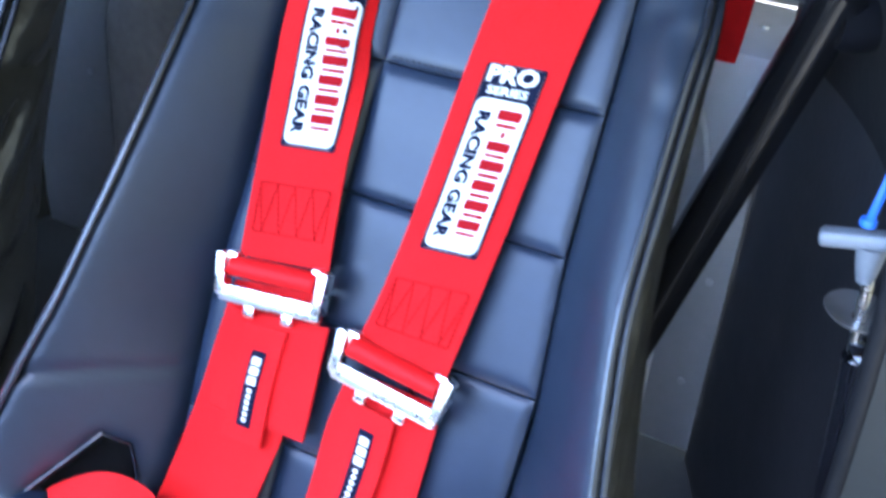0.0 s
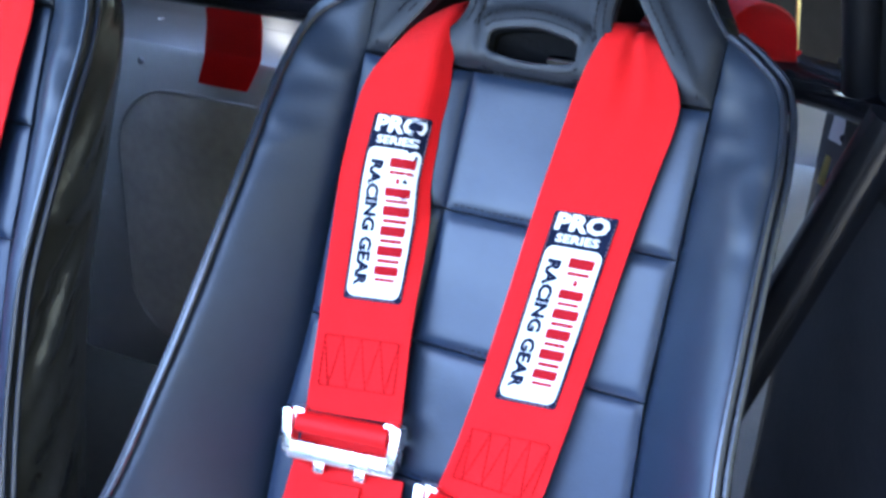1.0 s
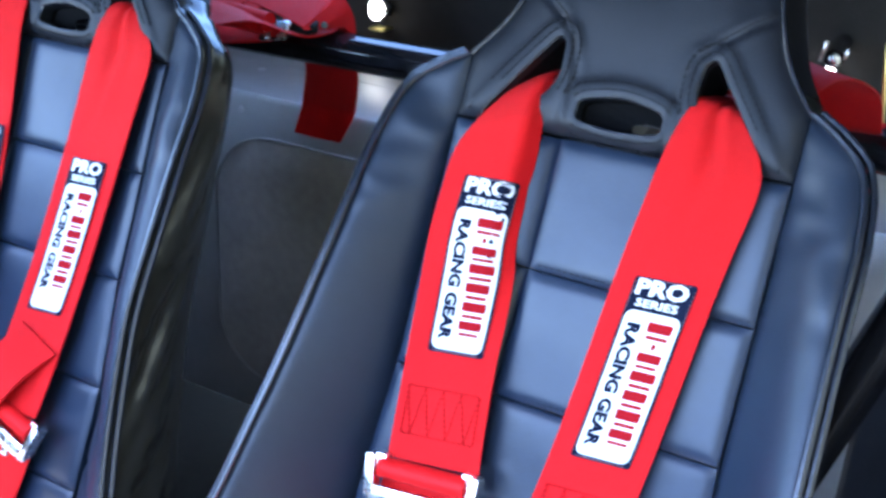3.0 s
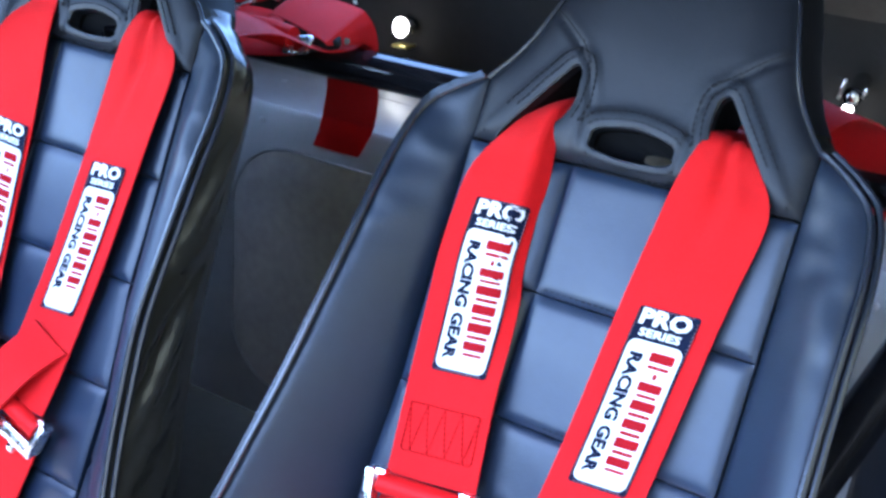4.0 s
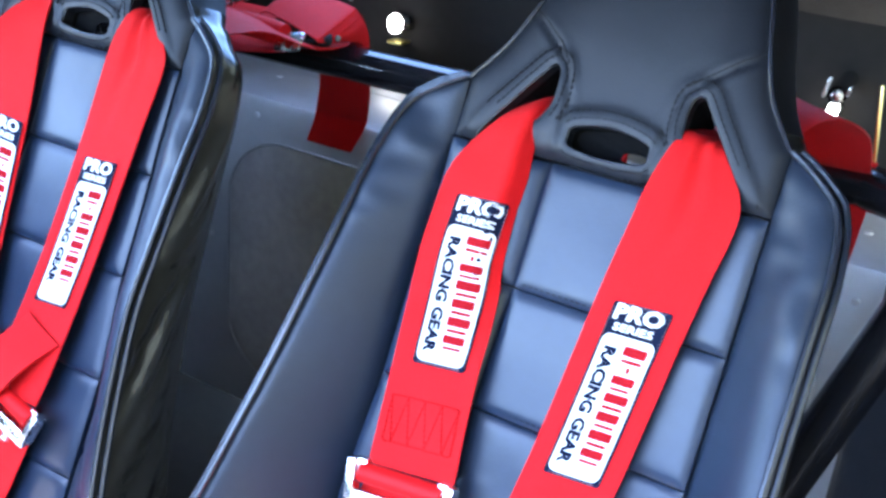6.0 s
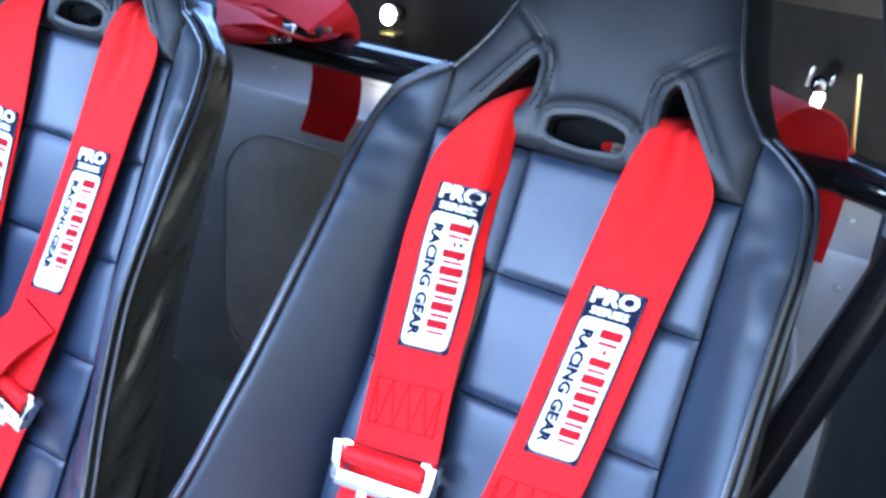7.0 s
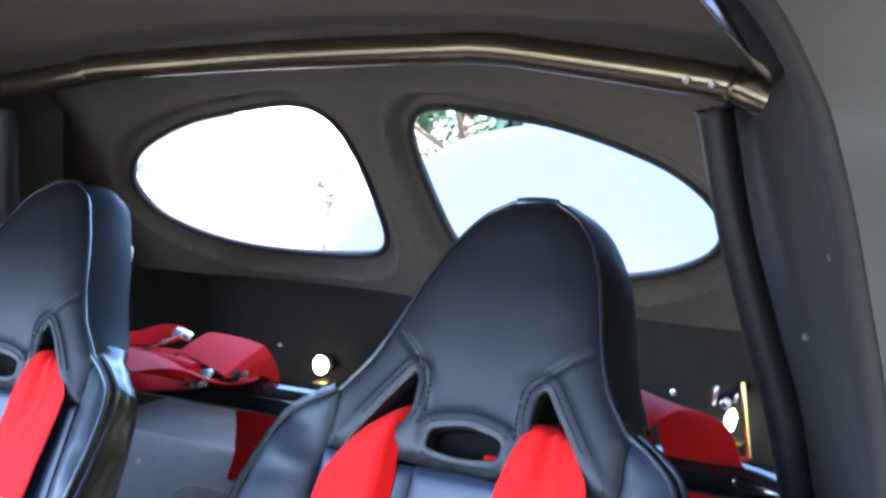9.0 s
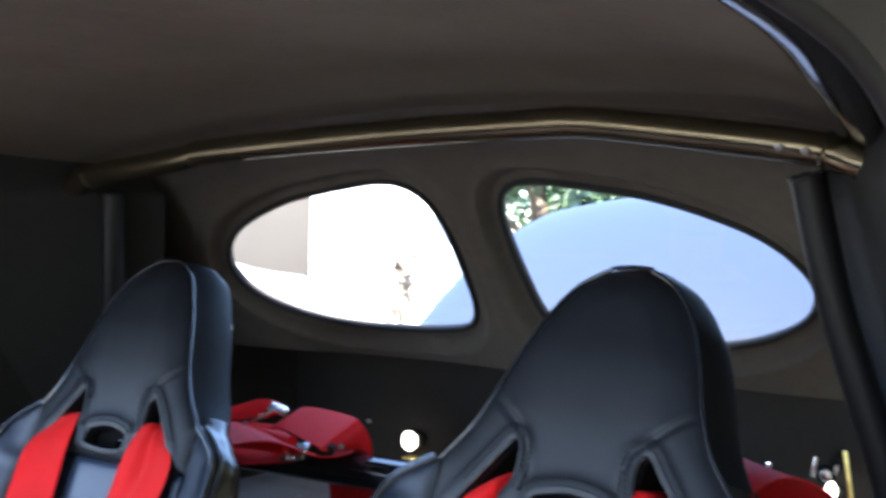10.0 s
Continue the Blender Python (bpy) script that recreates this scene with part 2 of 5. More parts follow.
def tube(bm, path, radius, sides=14, closed=False, cap=True, squash=1.0):
    """Sweeps a circle along a path of world points."""
    path = [Vector(q) for q in path]
    n = len(path)
    rings = []
    side = None
    for i, q in enumerate(path):
        a = path[(i - 1) % n] if closed or i else q
        b = path[(i + 1) % n] if closed or i < n - 1 else q
        d = (b - a).normalized()
        if side is None:
            side = d.orthogonal().normalized()
        side = (side - d * side.dot(d)).normalized()
        up = d.cross(side)
        r = radius[i] if isinstance(radius, (list, tuple, np.ndarray)) else radius
        rings.append([bm.verts.new(q + r * (math.cos(t) * side + squash * math.sin(t) * up))
                      for t in (2 * math.pi * k / sides for k in range(sides))])
    for i in range(n if closed else n - 1):
        r0, r1 = rings[i], rings[(i + 1) % n]
        for k in range(sides):
            bm.faces.new((r0[k], r0[(k + 1) % sides], r1[(k + 1) % sides], r1[k]))
    if cap and not closed:
        bm.faces.new(rings[0][::-1])
        bm.faces.new(rings[-1])


def box(bm, m, sx, sy, sz, bevel=0.0, segments=2):
    r = bmesh.ops.create_cube(bm, size=1.0, matrix=m @ Matrix.Diagonal((sx, sy, sz, 1)))
    if bevel > 0:
        es = list({e for v in r["verts"] for e in v.link_edges})
        bmesh.ops.bevel(bm, geom=es, offset=bevel, segments=segments, affect='EDGES', profile=0.5)


def disc(bm, m, radius, depth, sides=20, bevel=0.0):
    r = bmesh.ops.create_cone(bm, cap_ends=True, segments=sides, radius1=radius, radius2=radius, depth=depth, matrix=m)
    if bevel > 0:
        es = list({e for v in r["verts"] for e in v.link_edges if e.calc_face_angle(0.0) > 1.0})
        bmesh.ops.bevel(bm, geom=es, offset=bevel, segments=2, affect='EDGES', profile=0.5)


def seg_dist(px, py, poly, closed):
    """Distance of many points to a polyline."""
    best = np.full(px.shape, 1e9)
    n = len(poly)
    for i in range(n if closed else n - 1):
        (ax, ay), (bx, by) = poly[i], poly[(i + 1) % n]
        dx, dy = bx - ax, by - ay
        t = np.clip(((px - ax) * dx + (py - ay) * dy) / (dx * dx + dy * dy + 1e-12), 0, 1)
        best = np.minimum(best, np.hypot(px - ax - t * dx, py - ay - t * dy))
    return best


def inside(px, py, poly):
    hit = np.zeros(px.shape, bool)
    n = len(poly)
    for i in range(n):
        (ax, ay), (bx, by) = poly[i], poly[(i + 1) % n]
        cross = (ay > py) != (by > py)
        with np.errstate(divide='ignore', invalid='ignore'):
            hit ^= cross & (px < (bx - ax) * (py - ay) / (by - ay + 1e-15) + ax)
    return hit


def resample(poly, step, closed=True):
    out = []
    n = len(poly)
    for i in range(n if closed else n - 1):
        a, b = np.array(poly[i], float), np.array(poly[(i + 1) % n], float)
        k = max(1, int(math.ceil(np.hypot(*(b - a)) / step)))
        out += [tuple(a + (b - a) * j / k) for j in range(k)]
    if not closed:
        out.append(tuple(poly[-1]))
    return out


def sheet(outline, holes=(), step=0.008, place=None, height=None, skirt=0.0, near=0.003):
    """A bmesh that fills an outline in (a, b), less its holes, with an even grid; place(a, b, h) gives the world point,
    height(a, b, d) the relief, d being the distance from the border. skirt: the depth of a rim turned down round the border."""
    from mathutils.geometry import delaunay_2d_cdt
    loops = [resample(outline, step)] + [resample(h, step * 0.7) for h in holes]
    xs, ys = [p[0] for p in loops[0]], [p[1] for p in loops[0]]
    gx, gy = np.meshgrid(np.arange(min(xs), max(xs), step), np.arange(min(ys), max(ys), step))
    gx[1::2] += step / 2
    gx, gy = gx.ravel(), gy.ravel()
    ok = inside(gx, gy, loops[0])
    for h in loops[1:]:
        ok &= ~inside(gx, gy, h)
    d = np.min([seg_dist(gx, gy, l, True) for l in loops], axis=0)
    ok &= d > step * 0.45
    verts = [Vector(p) for l in loops for p in l]
    edges, at = [], 0
    for l in loops:
        edges += [(at + i, at + (i + 1) % len(l)) for i in range(len(l))]
        at += len(l)
    verts += [Vector((x, y)) for x, y in zip(gx[ok], gy[ok])]
    co, _, faces, *_ = delaunay_2d_cdt(verts, edges, [], 0, 1e-6)
    px, py = np.array([c.x for c in co]), np.array([c.y for c in co])
    dd = np.min([seg_dist(px, py, l, True) for l in loops], axis=0)
    hh = height(px, py, dd) if height else np.zeros(len(px))
    bm = bmesh.new()
    vs = [bm.verts.new(place(x, y, h)) for x, y, h in zip(px, py, hh)]
    cx = np.array([(sum(px[i] for i in f) / len(f), sum(py[i] for i in f) / len(f)) for f in faces])
    keep = inside(cx[:, 0], cx[:, 1], loops[0])
    for h in loops[1:]:
        keep &= ~inside(cx[:, 0], cx[:, 1], h)
    for f, k in zip(faces, keep):
        if k:
            bm.faces.new([vs[i] for i in f])
    for v in [v for v in bm.verts if not v.link_faces]:
        bm.verts.remove(v)
    bm.normal_update()
    if skirt:
        idx = {v: i for i, v in enumerate(vs) if v.is_valid}
        rim = [e for e in bm.edges if len(e.link_faces) == 1]
        low = {}
        for e in rim:
            for v in e.verts:
                if v not in low:
                    i = idx[v]
                    low[v] = bm.verts.new(place(px[i], py[i], hh[i] - skirt))
        for e in rim:
            a, b = e.verts
            bm.faces.new((a, b, low[b], low[a]))
    return bm


# ---------------------------------------------------------------- the seat's own frame
REC = radians(23.0)
SO = Vector((0.0, 0.0, 0.797))
SU, SV, SW = Vector((1, 0, 0)), Vector((0, math.sin(REC), math.cos(REC))), Vector((0, -math.cos(REC), math.sin(REC)))


def S(u, v, w=0.0):
    """A point of the driver's backrest: u across, v up the back, w out of its face."""
    return SO + SU * float(u) + SV * float(v) + SW * float(w)


XC = -0.30                                # the car's middle plane
FLOOR = 0.10
D_SEAT = Vector((-0.568, -0.010, -0.006))    # from the driver's seat to the passenger's


# ---------------------------------------------------------------- the car's shell
def grid(bm, fn, ua, ub, nu, va, vb, nv):
    """A sheet of quads over a rectangle of parameters."""
    rows_ = [[bm.verts.new(fn(ua + (ub - ua) * i / nu, va + (vb - va) * j / nv)) for i in range(nu + 1)] for j in range(nv + 1)]
    for j in range(nv):
        for i in range(nu):
            bm.faces.new((rows_[j][i], rows_[j][i + 1], rows_[j + 1][i + 1], rows_[j + 1][i]))


def slab(bm, fn, ua, ub, nu, va, vb, nv, offset):
    """The same with a thickness: offset is a vector from the seen face to the hidden one."""
    grid(bm, fn, ua, ub, nu, va, vb, nv)
    faces = bm.faces[:]
    r = bmesh.ops.extrude_face_region(bm, geom=faces)
    for v in r["geom"]:
        if isinstance(v, bmesh.types.BMVert):
            v.co += Vector(offset)


def structure(name, bm, mat, label, category, crease=0.7):
    return tagged(part(name, bm, mat, None, "", crease), label, category, kind="structure")


def roof_z(x, y):
    t = (x - XC) / 0.56
    return 1.180 - 0.050 * t * t - 0.06 * max(0.0, abs(t) - 0.75) - 0.10 * max(0.0, y - 0.02) - 0.03 * max(0.0, -0.2 - y)


def roof_x(s, y):
    a = -0.90
    b = 0.262 + 0.040 * min(1.0, max(0.0, (y + 0.22) / 0.10))
    return a + (b - a) * s


bm = bmesh.new()
slab(bm, lambda s, y: Vector((roof_x(s, y), y, roof_z(roof_x(s, y), y))), 0, 1, 36, -0.74, 0.235, 32, (0, 0, 0.03))
structure("ceiling", bm, FELT, "dark brown-grey felt headliner under the car roof", "headliner")

bm = bmesh.new()
slab(bm, lambda s, y: Vector((roof_x(s, y), y, roof_z(roof_x(s, y), y) + 0.036)), 0, 1, 24, -0.76, 0.26, 18, (0, 0, 0.012))
structure("roof_skin", bm, PAINT, "pale blue-white painted outer roof of the car", "car roof")

bm = bmesh.new()
slab(bm, lambda x, y: Vector((x, y, FLOOR)), -0.95, 0.42, 12, -1.25, 0.90, 16, (0, 0, -0.03))
structure("floor", bm, CARPET, "black carpeted floor of the car's cockpit", "car floor")

# rear panel that holds the two windows; it leans back towards its foot
RY, RZ, RK = 0.33, 1.0, 0.85
RN = Vector((0, -1, -RK)).normalized()     # towards the cockpit


def rear(x, z, h=0.0):
    return Vector((x, RY + (RZ - z) * RK, z)) + RN * h


WIN = [(0.0, 0.985), (0.0, 1.030), (0.022, 1.062), (0.080, 1.080), (0.18, 1.0845), (0.37, 1.077), (0.55, 1.067), (0.72, 1.050),
       (0.87, 1.028), (0.965, 1.001), (1.0, 0.973), (0.95, 0.944), (0.80, 0.920), (0.60, 0.907), (0.35, 0.904), (0.15, 0.908),
       (0.06, 0.917), (0.015, 0.940)]


def window_outline(inner, outer, tall=1.0):
    pts = smooth_curve([(XC + inner + (outer - inner) * s, 0.904 + (z - 0.904) * tall) for s, z in WIN], 5, True)
    return [tuple(p) for p in pts]


W_LEFT, W_RIGHT = (-0.028, -0.446, 1.055), (0.056, 0.402, 1.035)
holes_ = [window_outline(*W_LEFT), window_outline(*W_RIGHT)]


def rear_relief(x, z, d):
    near = np.min([seg_dist(x, z, h_, True) for h_ in holes_], axis=0)
    s = np.clip((near - 0.011) / 0.014, 0, 1)
    g = np.exp(-((near - 0.032) / 0.012) ** 2)
    return 0.020 * (s * s * (3 - 2 * s)) - 0.0036 * g + 0.002 * np.sin(x * 9) * np.sin(z * 14)


rear_edge = [(-0.90, 0.872), (0.30, 0.872), (0.30, 1.06), (0.272, 1.112), (0.20, 1.146), (-0.05, 1.174), (XC, 1.182), (-0.55, 1.174), (-0.80, 1.146),
             (-0.87, 1.112), (-0.90, 1.06)]
bm = sheet(rear_edge, holes_, 0.0055, rear, rear_relief, skirt=0.010)
structure("wall_rear", bm, REAR_FELT, "dark felt-covered rear panel with two teardrop window openings", "rear panel")

for k, hole in enumerate(holes_, 1):
    cx = sum(p[0] for p in hole) / len(hole)
    w = thing("window_%d" % k, rear(cx, 0.99), "teardrop rear window with a black rubber gasket", "car window", kind="structure")
    bm = bmesh.new()
    tube(bm, [rear(x, z, 0.0) for x, z in hole], 0.0045, 8, closed=True)
    part("gasket", bm, RUBBER, w)
    bm = sheet([tuple(p) for p in hole], (), 0.03, lambda a, b, h: rear(a, b, -0.010 + h))
    pane = part("pane", bm, GLASS, w)
    pane.visible_shadow = False

# ledge below the window panel, the well behind the seats and its end
LY = RY + (RZ - 0.872) * RK
bm = bmesh.new()
slab(bm, lambda x, s: Vector((x, LY + 0.19 * s, 0.872 - 0.012 * math.sin(s * 3.1))), -0.90, 0.30, 20, 0, 1, 6, (0, 0, 0.012))
structure("ledge", bm, WELL_TRIM, "black trim ledge under the rear windows", "trim panel")
WY = 0.63
bm = bmesh.new()
slab(bm, lambda x, z: Vector((x, WY + 0.004 * math.sin(x * 7), z)), -0.90, 0.30, 24, 0.55, 0.874, 8, (0, 0.012, 0))
structure("wall_well", bm, WELL_TRIM, "black rear wall of the luggage well", "trim panel")

# sheet-metal bulkhead with a folded top edge
BY, BZ = 0.36, 0.627
bm = bmesh.new()
prof = [(BY + 0.004, 0.12), (BY, 0.16), (BY, BZ - 0.010), (BY + 0.003, BZ - 0.003), (BY + 0.010, BZ), (0.487, BZ + 0.002), (0.492, BZ + 0.002), (0.494, BZ - 0.02), (WY, BZ - 0.02)]
cols = np.linspace(-0.86, 0.190, 40)
rings = [[bm.verts.new((x, y, (BZ + 0.003 if y > 0.493 and not -0.17 < x < 0.0 else z) + 0.0015 * math.sin(x * 11 + z * 5))) for y, z in prof] for x in cols]
for a, b in zip(rings, rings[1:]):
    for i in range(len(prof) - 1):
        bm.faces.new((a[i], b[i], b[i + 1], a[i + 1]))
r_ = bmesh.ops.extrude_face_region(bm, geom=bm.faces[:])
for v in r_["geom"]:
    if isinstance(v, bmesh.types.BMVert):
        v.co += Vector((0, 0.002, -0.002))
bulkhead = structure("bulkhead", bm, SHEET, "dull grey sheet-metal bulkhead with a folded top edge behind the seats", "bulkhead", 0.5)


def rounded(x0, z0, x1, z1, r, n=7):
    pts = []
    for cx, cz, a0 in ((x1 - r, z1 - r, 0), (x0 + r, z1 - r, 90), (x0 + r, z0 + r, 180), (x1 - r, z0 + r, 270)):
        pts += [(cx + r * math.cos(radians(a0 + 90 * i / n)), cz + r * math.sin(radians(a0 + 90 * i / n))) for i in range(n + 1)]
    return pts


for x0, x1 in ((-0.708, 0.10),):
    bm = sheet(rounded(x0, 0.18, x1, 0.565, 0.10), (), 0.02, lambda a, b, h: Vector((a, BY - 0.002 - h, b)),
               lambda a, b, d: 0.007 * np.clip(d / 0.006, 0, 1) ** 0.6, skirt=0.004)
    part("access_cover", bm, EMBOSS, bulkhead, "black moulded cover with rounded corners and a pale edge")
    bm = bmesh.new()
    tube(bm, [(a, BY - 0.004, b) for a, b in rounded(x0 - 0.002, 0.178, x1 + 0.002, 0.567, 0.102)], 0.0022, 6, closed=True)
    part("cover_edge", bm, SHEET, bulkhead)
for x, y, z in [(-0.745, BY, 0.395), (-0.745, BY, 0.58), (-0.66, BY, 0.600), (-0.40, BY, 0.600), (-0.15, BY, 0.600), (0.166, BY, 0.585), (0.166, BY, 0.47), (0.170, BY, 0.36), (0.165, BY, 0.22)]:
    bm = bmesh.new()
    disc(bm, Matrix.Translation((x, y - 0.002, z)) @ Matrix.Rotation(radians(90), 4, 'X'), 0.0045, 0.004, 12, 0.001)
    part("rivet", bm, RIVET, bulkhead)
for x in (-0.70, -0.56, -0.36, -0.16, 0.04, 0.15):
    bm = bmesh.new()
    disc(bm, Matrix.Translation((x, 0.455, BZ + 0.003)), 0.005, 0.004, 12, 0.001)
    part("rivet", bm, RIVET, bulkhead)

bracket = thing("mounting_bracket", (0.211, 0.326, 0.677), "small pale metal bracket with a dark bolt", "bracket")
bm = bmesh.new()
box(bm, pose(0.211, 0.326, 0.677, 0, 4, -40), 0.032, 0.004, 0.029, 0.001)
part("plate", bm, SHEET, bracket)
bm = bmesh.new()
disc(bm, pose(0.212, 0.322, 0.671, 90, 0, -40), 0.004, 0.004, 12)
part("bolt", bm, RUBBER, bracket)
clip_ = thing("edge_clip", (0.201, 0.345, 0.628), "short yellow-zinc clip on the panel's edge", "clip")
bm = bmesh.new()
box(bm, pose(0.201, 0.344, 0.628, 0, 6, -40), 0.009, 0.004, 0.031, 0.001)
part("plate", bm, BRASS, clip_)
wedge = thing("tan_strip", (0.226, 0.274, 0.686), "narrow tan strip beside the cage tube", "strip")
bm = bmesh.new()
box(bm, pose(0.226, 0.274, 0.686, 0, 22, -60), 0.005, 0.004, 0.036, 0.001)
part("plate", bm, TAN, wedge)

# transmission tunnel between the seats, far-side wall, lower quarter panel
bm = bmesh.new()
tp = [(-0.145, FLOOR), (-0.135, 0.20), (-0.115, 0.27), (-0.06, 0.30), (0.06, 0.30), (0.115, 0.27), (0.135, 0.20), (0.145, FLOOR)]
for (a, za), (b, zb) in zip(tp, tp[1:]):
    grid(bm, lambda s, y, a=a, za=za, b=b, zb=zb: Vector((XC + 0.01 + a + (b - a) * s, y, za + (zb - za) * s)), 0, 1, 1, -1.2, BY, 10)
bmesh.ops.remove_doubles(bm, verts=bm.verts[:], dist=1e-4)
structure("tunnel", bm, CARPET, "black carpeted transmission tunnel between the seats", "tunnel")

bm = bmesh.new()
far_x = lambda y, z: Vector((-0.90 + 0.03 * math.sin((z - 0.1) * 3.0), y, z))
slab(bm, far_x, -1.25, 0.64, 20, FLOOR, 0.72, 10, (-0.02, 0, 0))
slab(bm, far_x, -0.19, 0.64, 15, 0.716, 0.884, 4, (-0.02, 0, 0))
slab(bm, far_x, -0.19, 0.40, 11, 0.881, 1.015, 3, (-0.02, 0, 0))
slab(bm, far_x, -0.76, 0.40, 19, 1.010, 1.13, 4, (-0.02, 0, 0))
structure("wall_far_side", bm, TRIM, "black trim wall on the passenger's side", "trim panel")
bm = bmesh.new()
slab(bm, lambda s, z: Vector((0.189 + 0.157 * s, 0.372 - 0.352 * s, z)), 0, 1, 10, FLOOR, 0.735, 10, (0.015, 0.012, 0))
structure("wall_quarter", bm, SIDE, "blue-black side panel beside the driver's seat", "trim panel")

# rear edge of the door opening, with its seal and the grey jamb outside it
EDGE = [(0.215, -0.62, 1.125), (0.245, -0.44, 1.122), (0.273, -0.27, 1.106), (0.288, -0.19, 1.067), (0.298, -0.165, 1.029), (0.308, -0.13, 0.967),
        (0.322, -0.09, 0.867), (0.333, -0.05, 0.72), (0.345, -0.02, 0.55), (0.350, -0.01, 0.35), (0.350, -0.01, 0.12)]
edge_c = smooth_curve(EDGE, 6)
bm = bmesh.new()
tube(bm, edge_c, 0.0075, 10)
structure("door_seal", bm, RUBBER, "black rubber weatherstrip round the open door's rear edge", "door seal")
bm = bmesh.new()
n_ = len(edge_c)


def jamb(s, k):
    i = min(int(k), n_ - 1)
    p = edge_c[i]
    return Vector((p[0] + 0.006 + 0.17 * s, p[1] - 0.006 + 0.05 * s * s, p[2] + (0.05 * s if i < 14 else 0.05 * s * max(0, 1 - (i - 14) / 10))))


slab(bm, jamb, 0, 1, 6, 0, n_ - 1, n_ - 1, (0.004, 0.02, 0.01))
structure("door_jamb", bm, JAMB, "matt grey primed door jamb around the opening", "door jamb")
bm = bmesh.new()


def quarter(s, k):
    p = Vector(edge_c[min(int(k), n_ - 1)])
    z = p.z
    q = Vector((0.136 + 0.045 * min(1, max(0, (z - 1.06) / 0.05)) + 0.2 * max(0, 1.06 - z), 0.205 + 0.16 * max(0, 1.08 - z), z + 0.02))
    q = q.lerp(p, s)
    q.x += 0.020 * math.sin(math.pi * s)
    return q


k0 = next(i for i in range(n_) if edge_c[i][1] > -0.30)
k1 = next(i for i in range(n_) if edge_c[i][2] < 0.66)
grid(bm, quarter, 0, 1, 10, k0, k1, k1 - k0)
r_ = bmesh.ops.extrude_face_region(bm, geom=bm.faces[:])
for v in r_["geom"]:
    if isinstance(v, bmesh.types.BMVert):
        v.co += Vector((0.012, 0.004, 0))
far_bm = bm.copy()
structure("wall_pillar", bm, TRIM, "black inner trim behind the door pillar", "trim panel")
for v in far_bm.verts:
    v.co.x = 2 * XC - v.co.x
bmesh.ops.reverse_faces(far_bm, faces=far_bm.faces[:])
structure("wall_pillar_far", far_bm, TRIM, "black inner trim behind the passenger's door pillar", "trim panel")

# sill under the open door
bm = bmesh.new()
box(bm, pose(0.425, -0.62, 0.235), 0.11, 1.18, 0.31, 0.02, 3)
structure("door_sill", bm, CARPET, "black carpeted sill under the open door", "door sill")

# front end: scuttle and dashboard close the cockpit ahead
bm = bmesh.new()
slab(bm, lambda x, s: Vector((x, -1.20 - 0.25 * s, 0.62 + 0.14 * math.sin(s * 1.5) - 0.03 * ((x - XC) / 0.5) ** 2)), -0.90, 0.36, 16, 0, 1, 6, (0, 0, -0.02))
slab(bm, lambda x, z: Vector((x, -1.20 - 0.04 * z, z)), -0.90, 0.36, 16, FLOOR, 0.62, 6, (0, -0.02, 0))
structure("dashboard", bm, TRIM, "black dashboard ahead of the seats", "dashboard")
bm = bmesh.new()
slab(bm, lambda x, y: Vector((x, y, 0.76 - 0.10 * ((x - XC) / 0.7) ** 2 - 0.10 * max(0, -1.8 - y))), -1.05, 0.45, 16, -3.0, -1.40, 12, (0, 0, -0.02))
structure("bonnet", bm, PAINT, "pale painted bonnet of the car", "car bonnet")

# ---------------------------------------------------------------- roll cage
def cage_tube(name, pts, r, label, bolts=(), mat=TUBE, welds=()):
    t = thing(name, pts[0], label, "roll cage")
    bm = bmesh.new()
    tube(bm, smooth_curve(pts, 8), r, 20)
    part("pipe", bm, mat, t)
    line = [Vector(q) for q in smooth_curve(pts, 8)]
    for s in welds:                        # weld beads and end flanges at fractions of the length
        i = min(max(int(s * (len(line) - 1)), 0), len(line) - 2)
        d = (line[i + 1] - line[i]).normalized()
        q = d.to_track_quat('Z', 'Y').to_matrix()
        ring = [line[i] + q @ Vector((r * math.cos(a), r * math.sin(a), 0.0006 * math.sin(a * 9))) for a in np.linspace(0, 2 * math.pi, 41)[:-1]]
        bm = bmesh.new()
        tube(bm, ring, 0.0022, 6, closed=True)
        part("weld_bead", bm, mat, t)
    for p, n in bolts:
        bm = bmesh.new()
        q = Vector(n).to_track_quat('Z', 'Y').to_matrix().to_4x4()
        disc(bm, Matrix.Translation(p) @ q, 0.0032, 0.004, 6, 0.0006)
        part("bolt", bm, BOLT, t)
    return t


cage_tube("roll_hoop", [(-0.862, 0.11, 1.064), (-0.80, 0.105, 1.086), (-0.755, 0.10, 1.099), (-0.62, 0.10, 1.112), (-0.57, 0.10, 1.118), (-0.53, 0.10, 1.123), (-0.30, 0.10, 1.130),
                        (-0.09, 0.10, 1.131), (-0.05, 0.10, 1.130), (0.00, 0.10, 1.124), (0.155, 0.10, 1.099), (0.195, 0.105, 1.086), (0.262, 0.11, 1.062)], 0.0145,
          "dark tubular roll hoop over the seats, warm highlight tinted into its metal", mat=HOOP, welds=(0.17, 0.86))
cage_tube("hoop_leg", [(0.150, 0.130, 1.078), (0.166, 0.150, 0.983), (0.187, 0.170, 0.898), (0.206, 0.190, 0.824), (0.219, 0.208, 0.750)], 0.015, "black upright tube bolted under the roll hoop",
          [((0.139, 0.084, 1.098), (0, -1, -0.3)), ((0.160, 0.084, 1.094), (0, -1, -0.3))], SATIN, (0.03,))
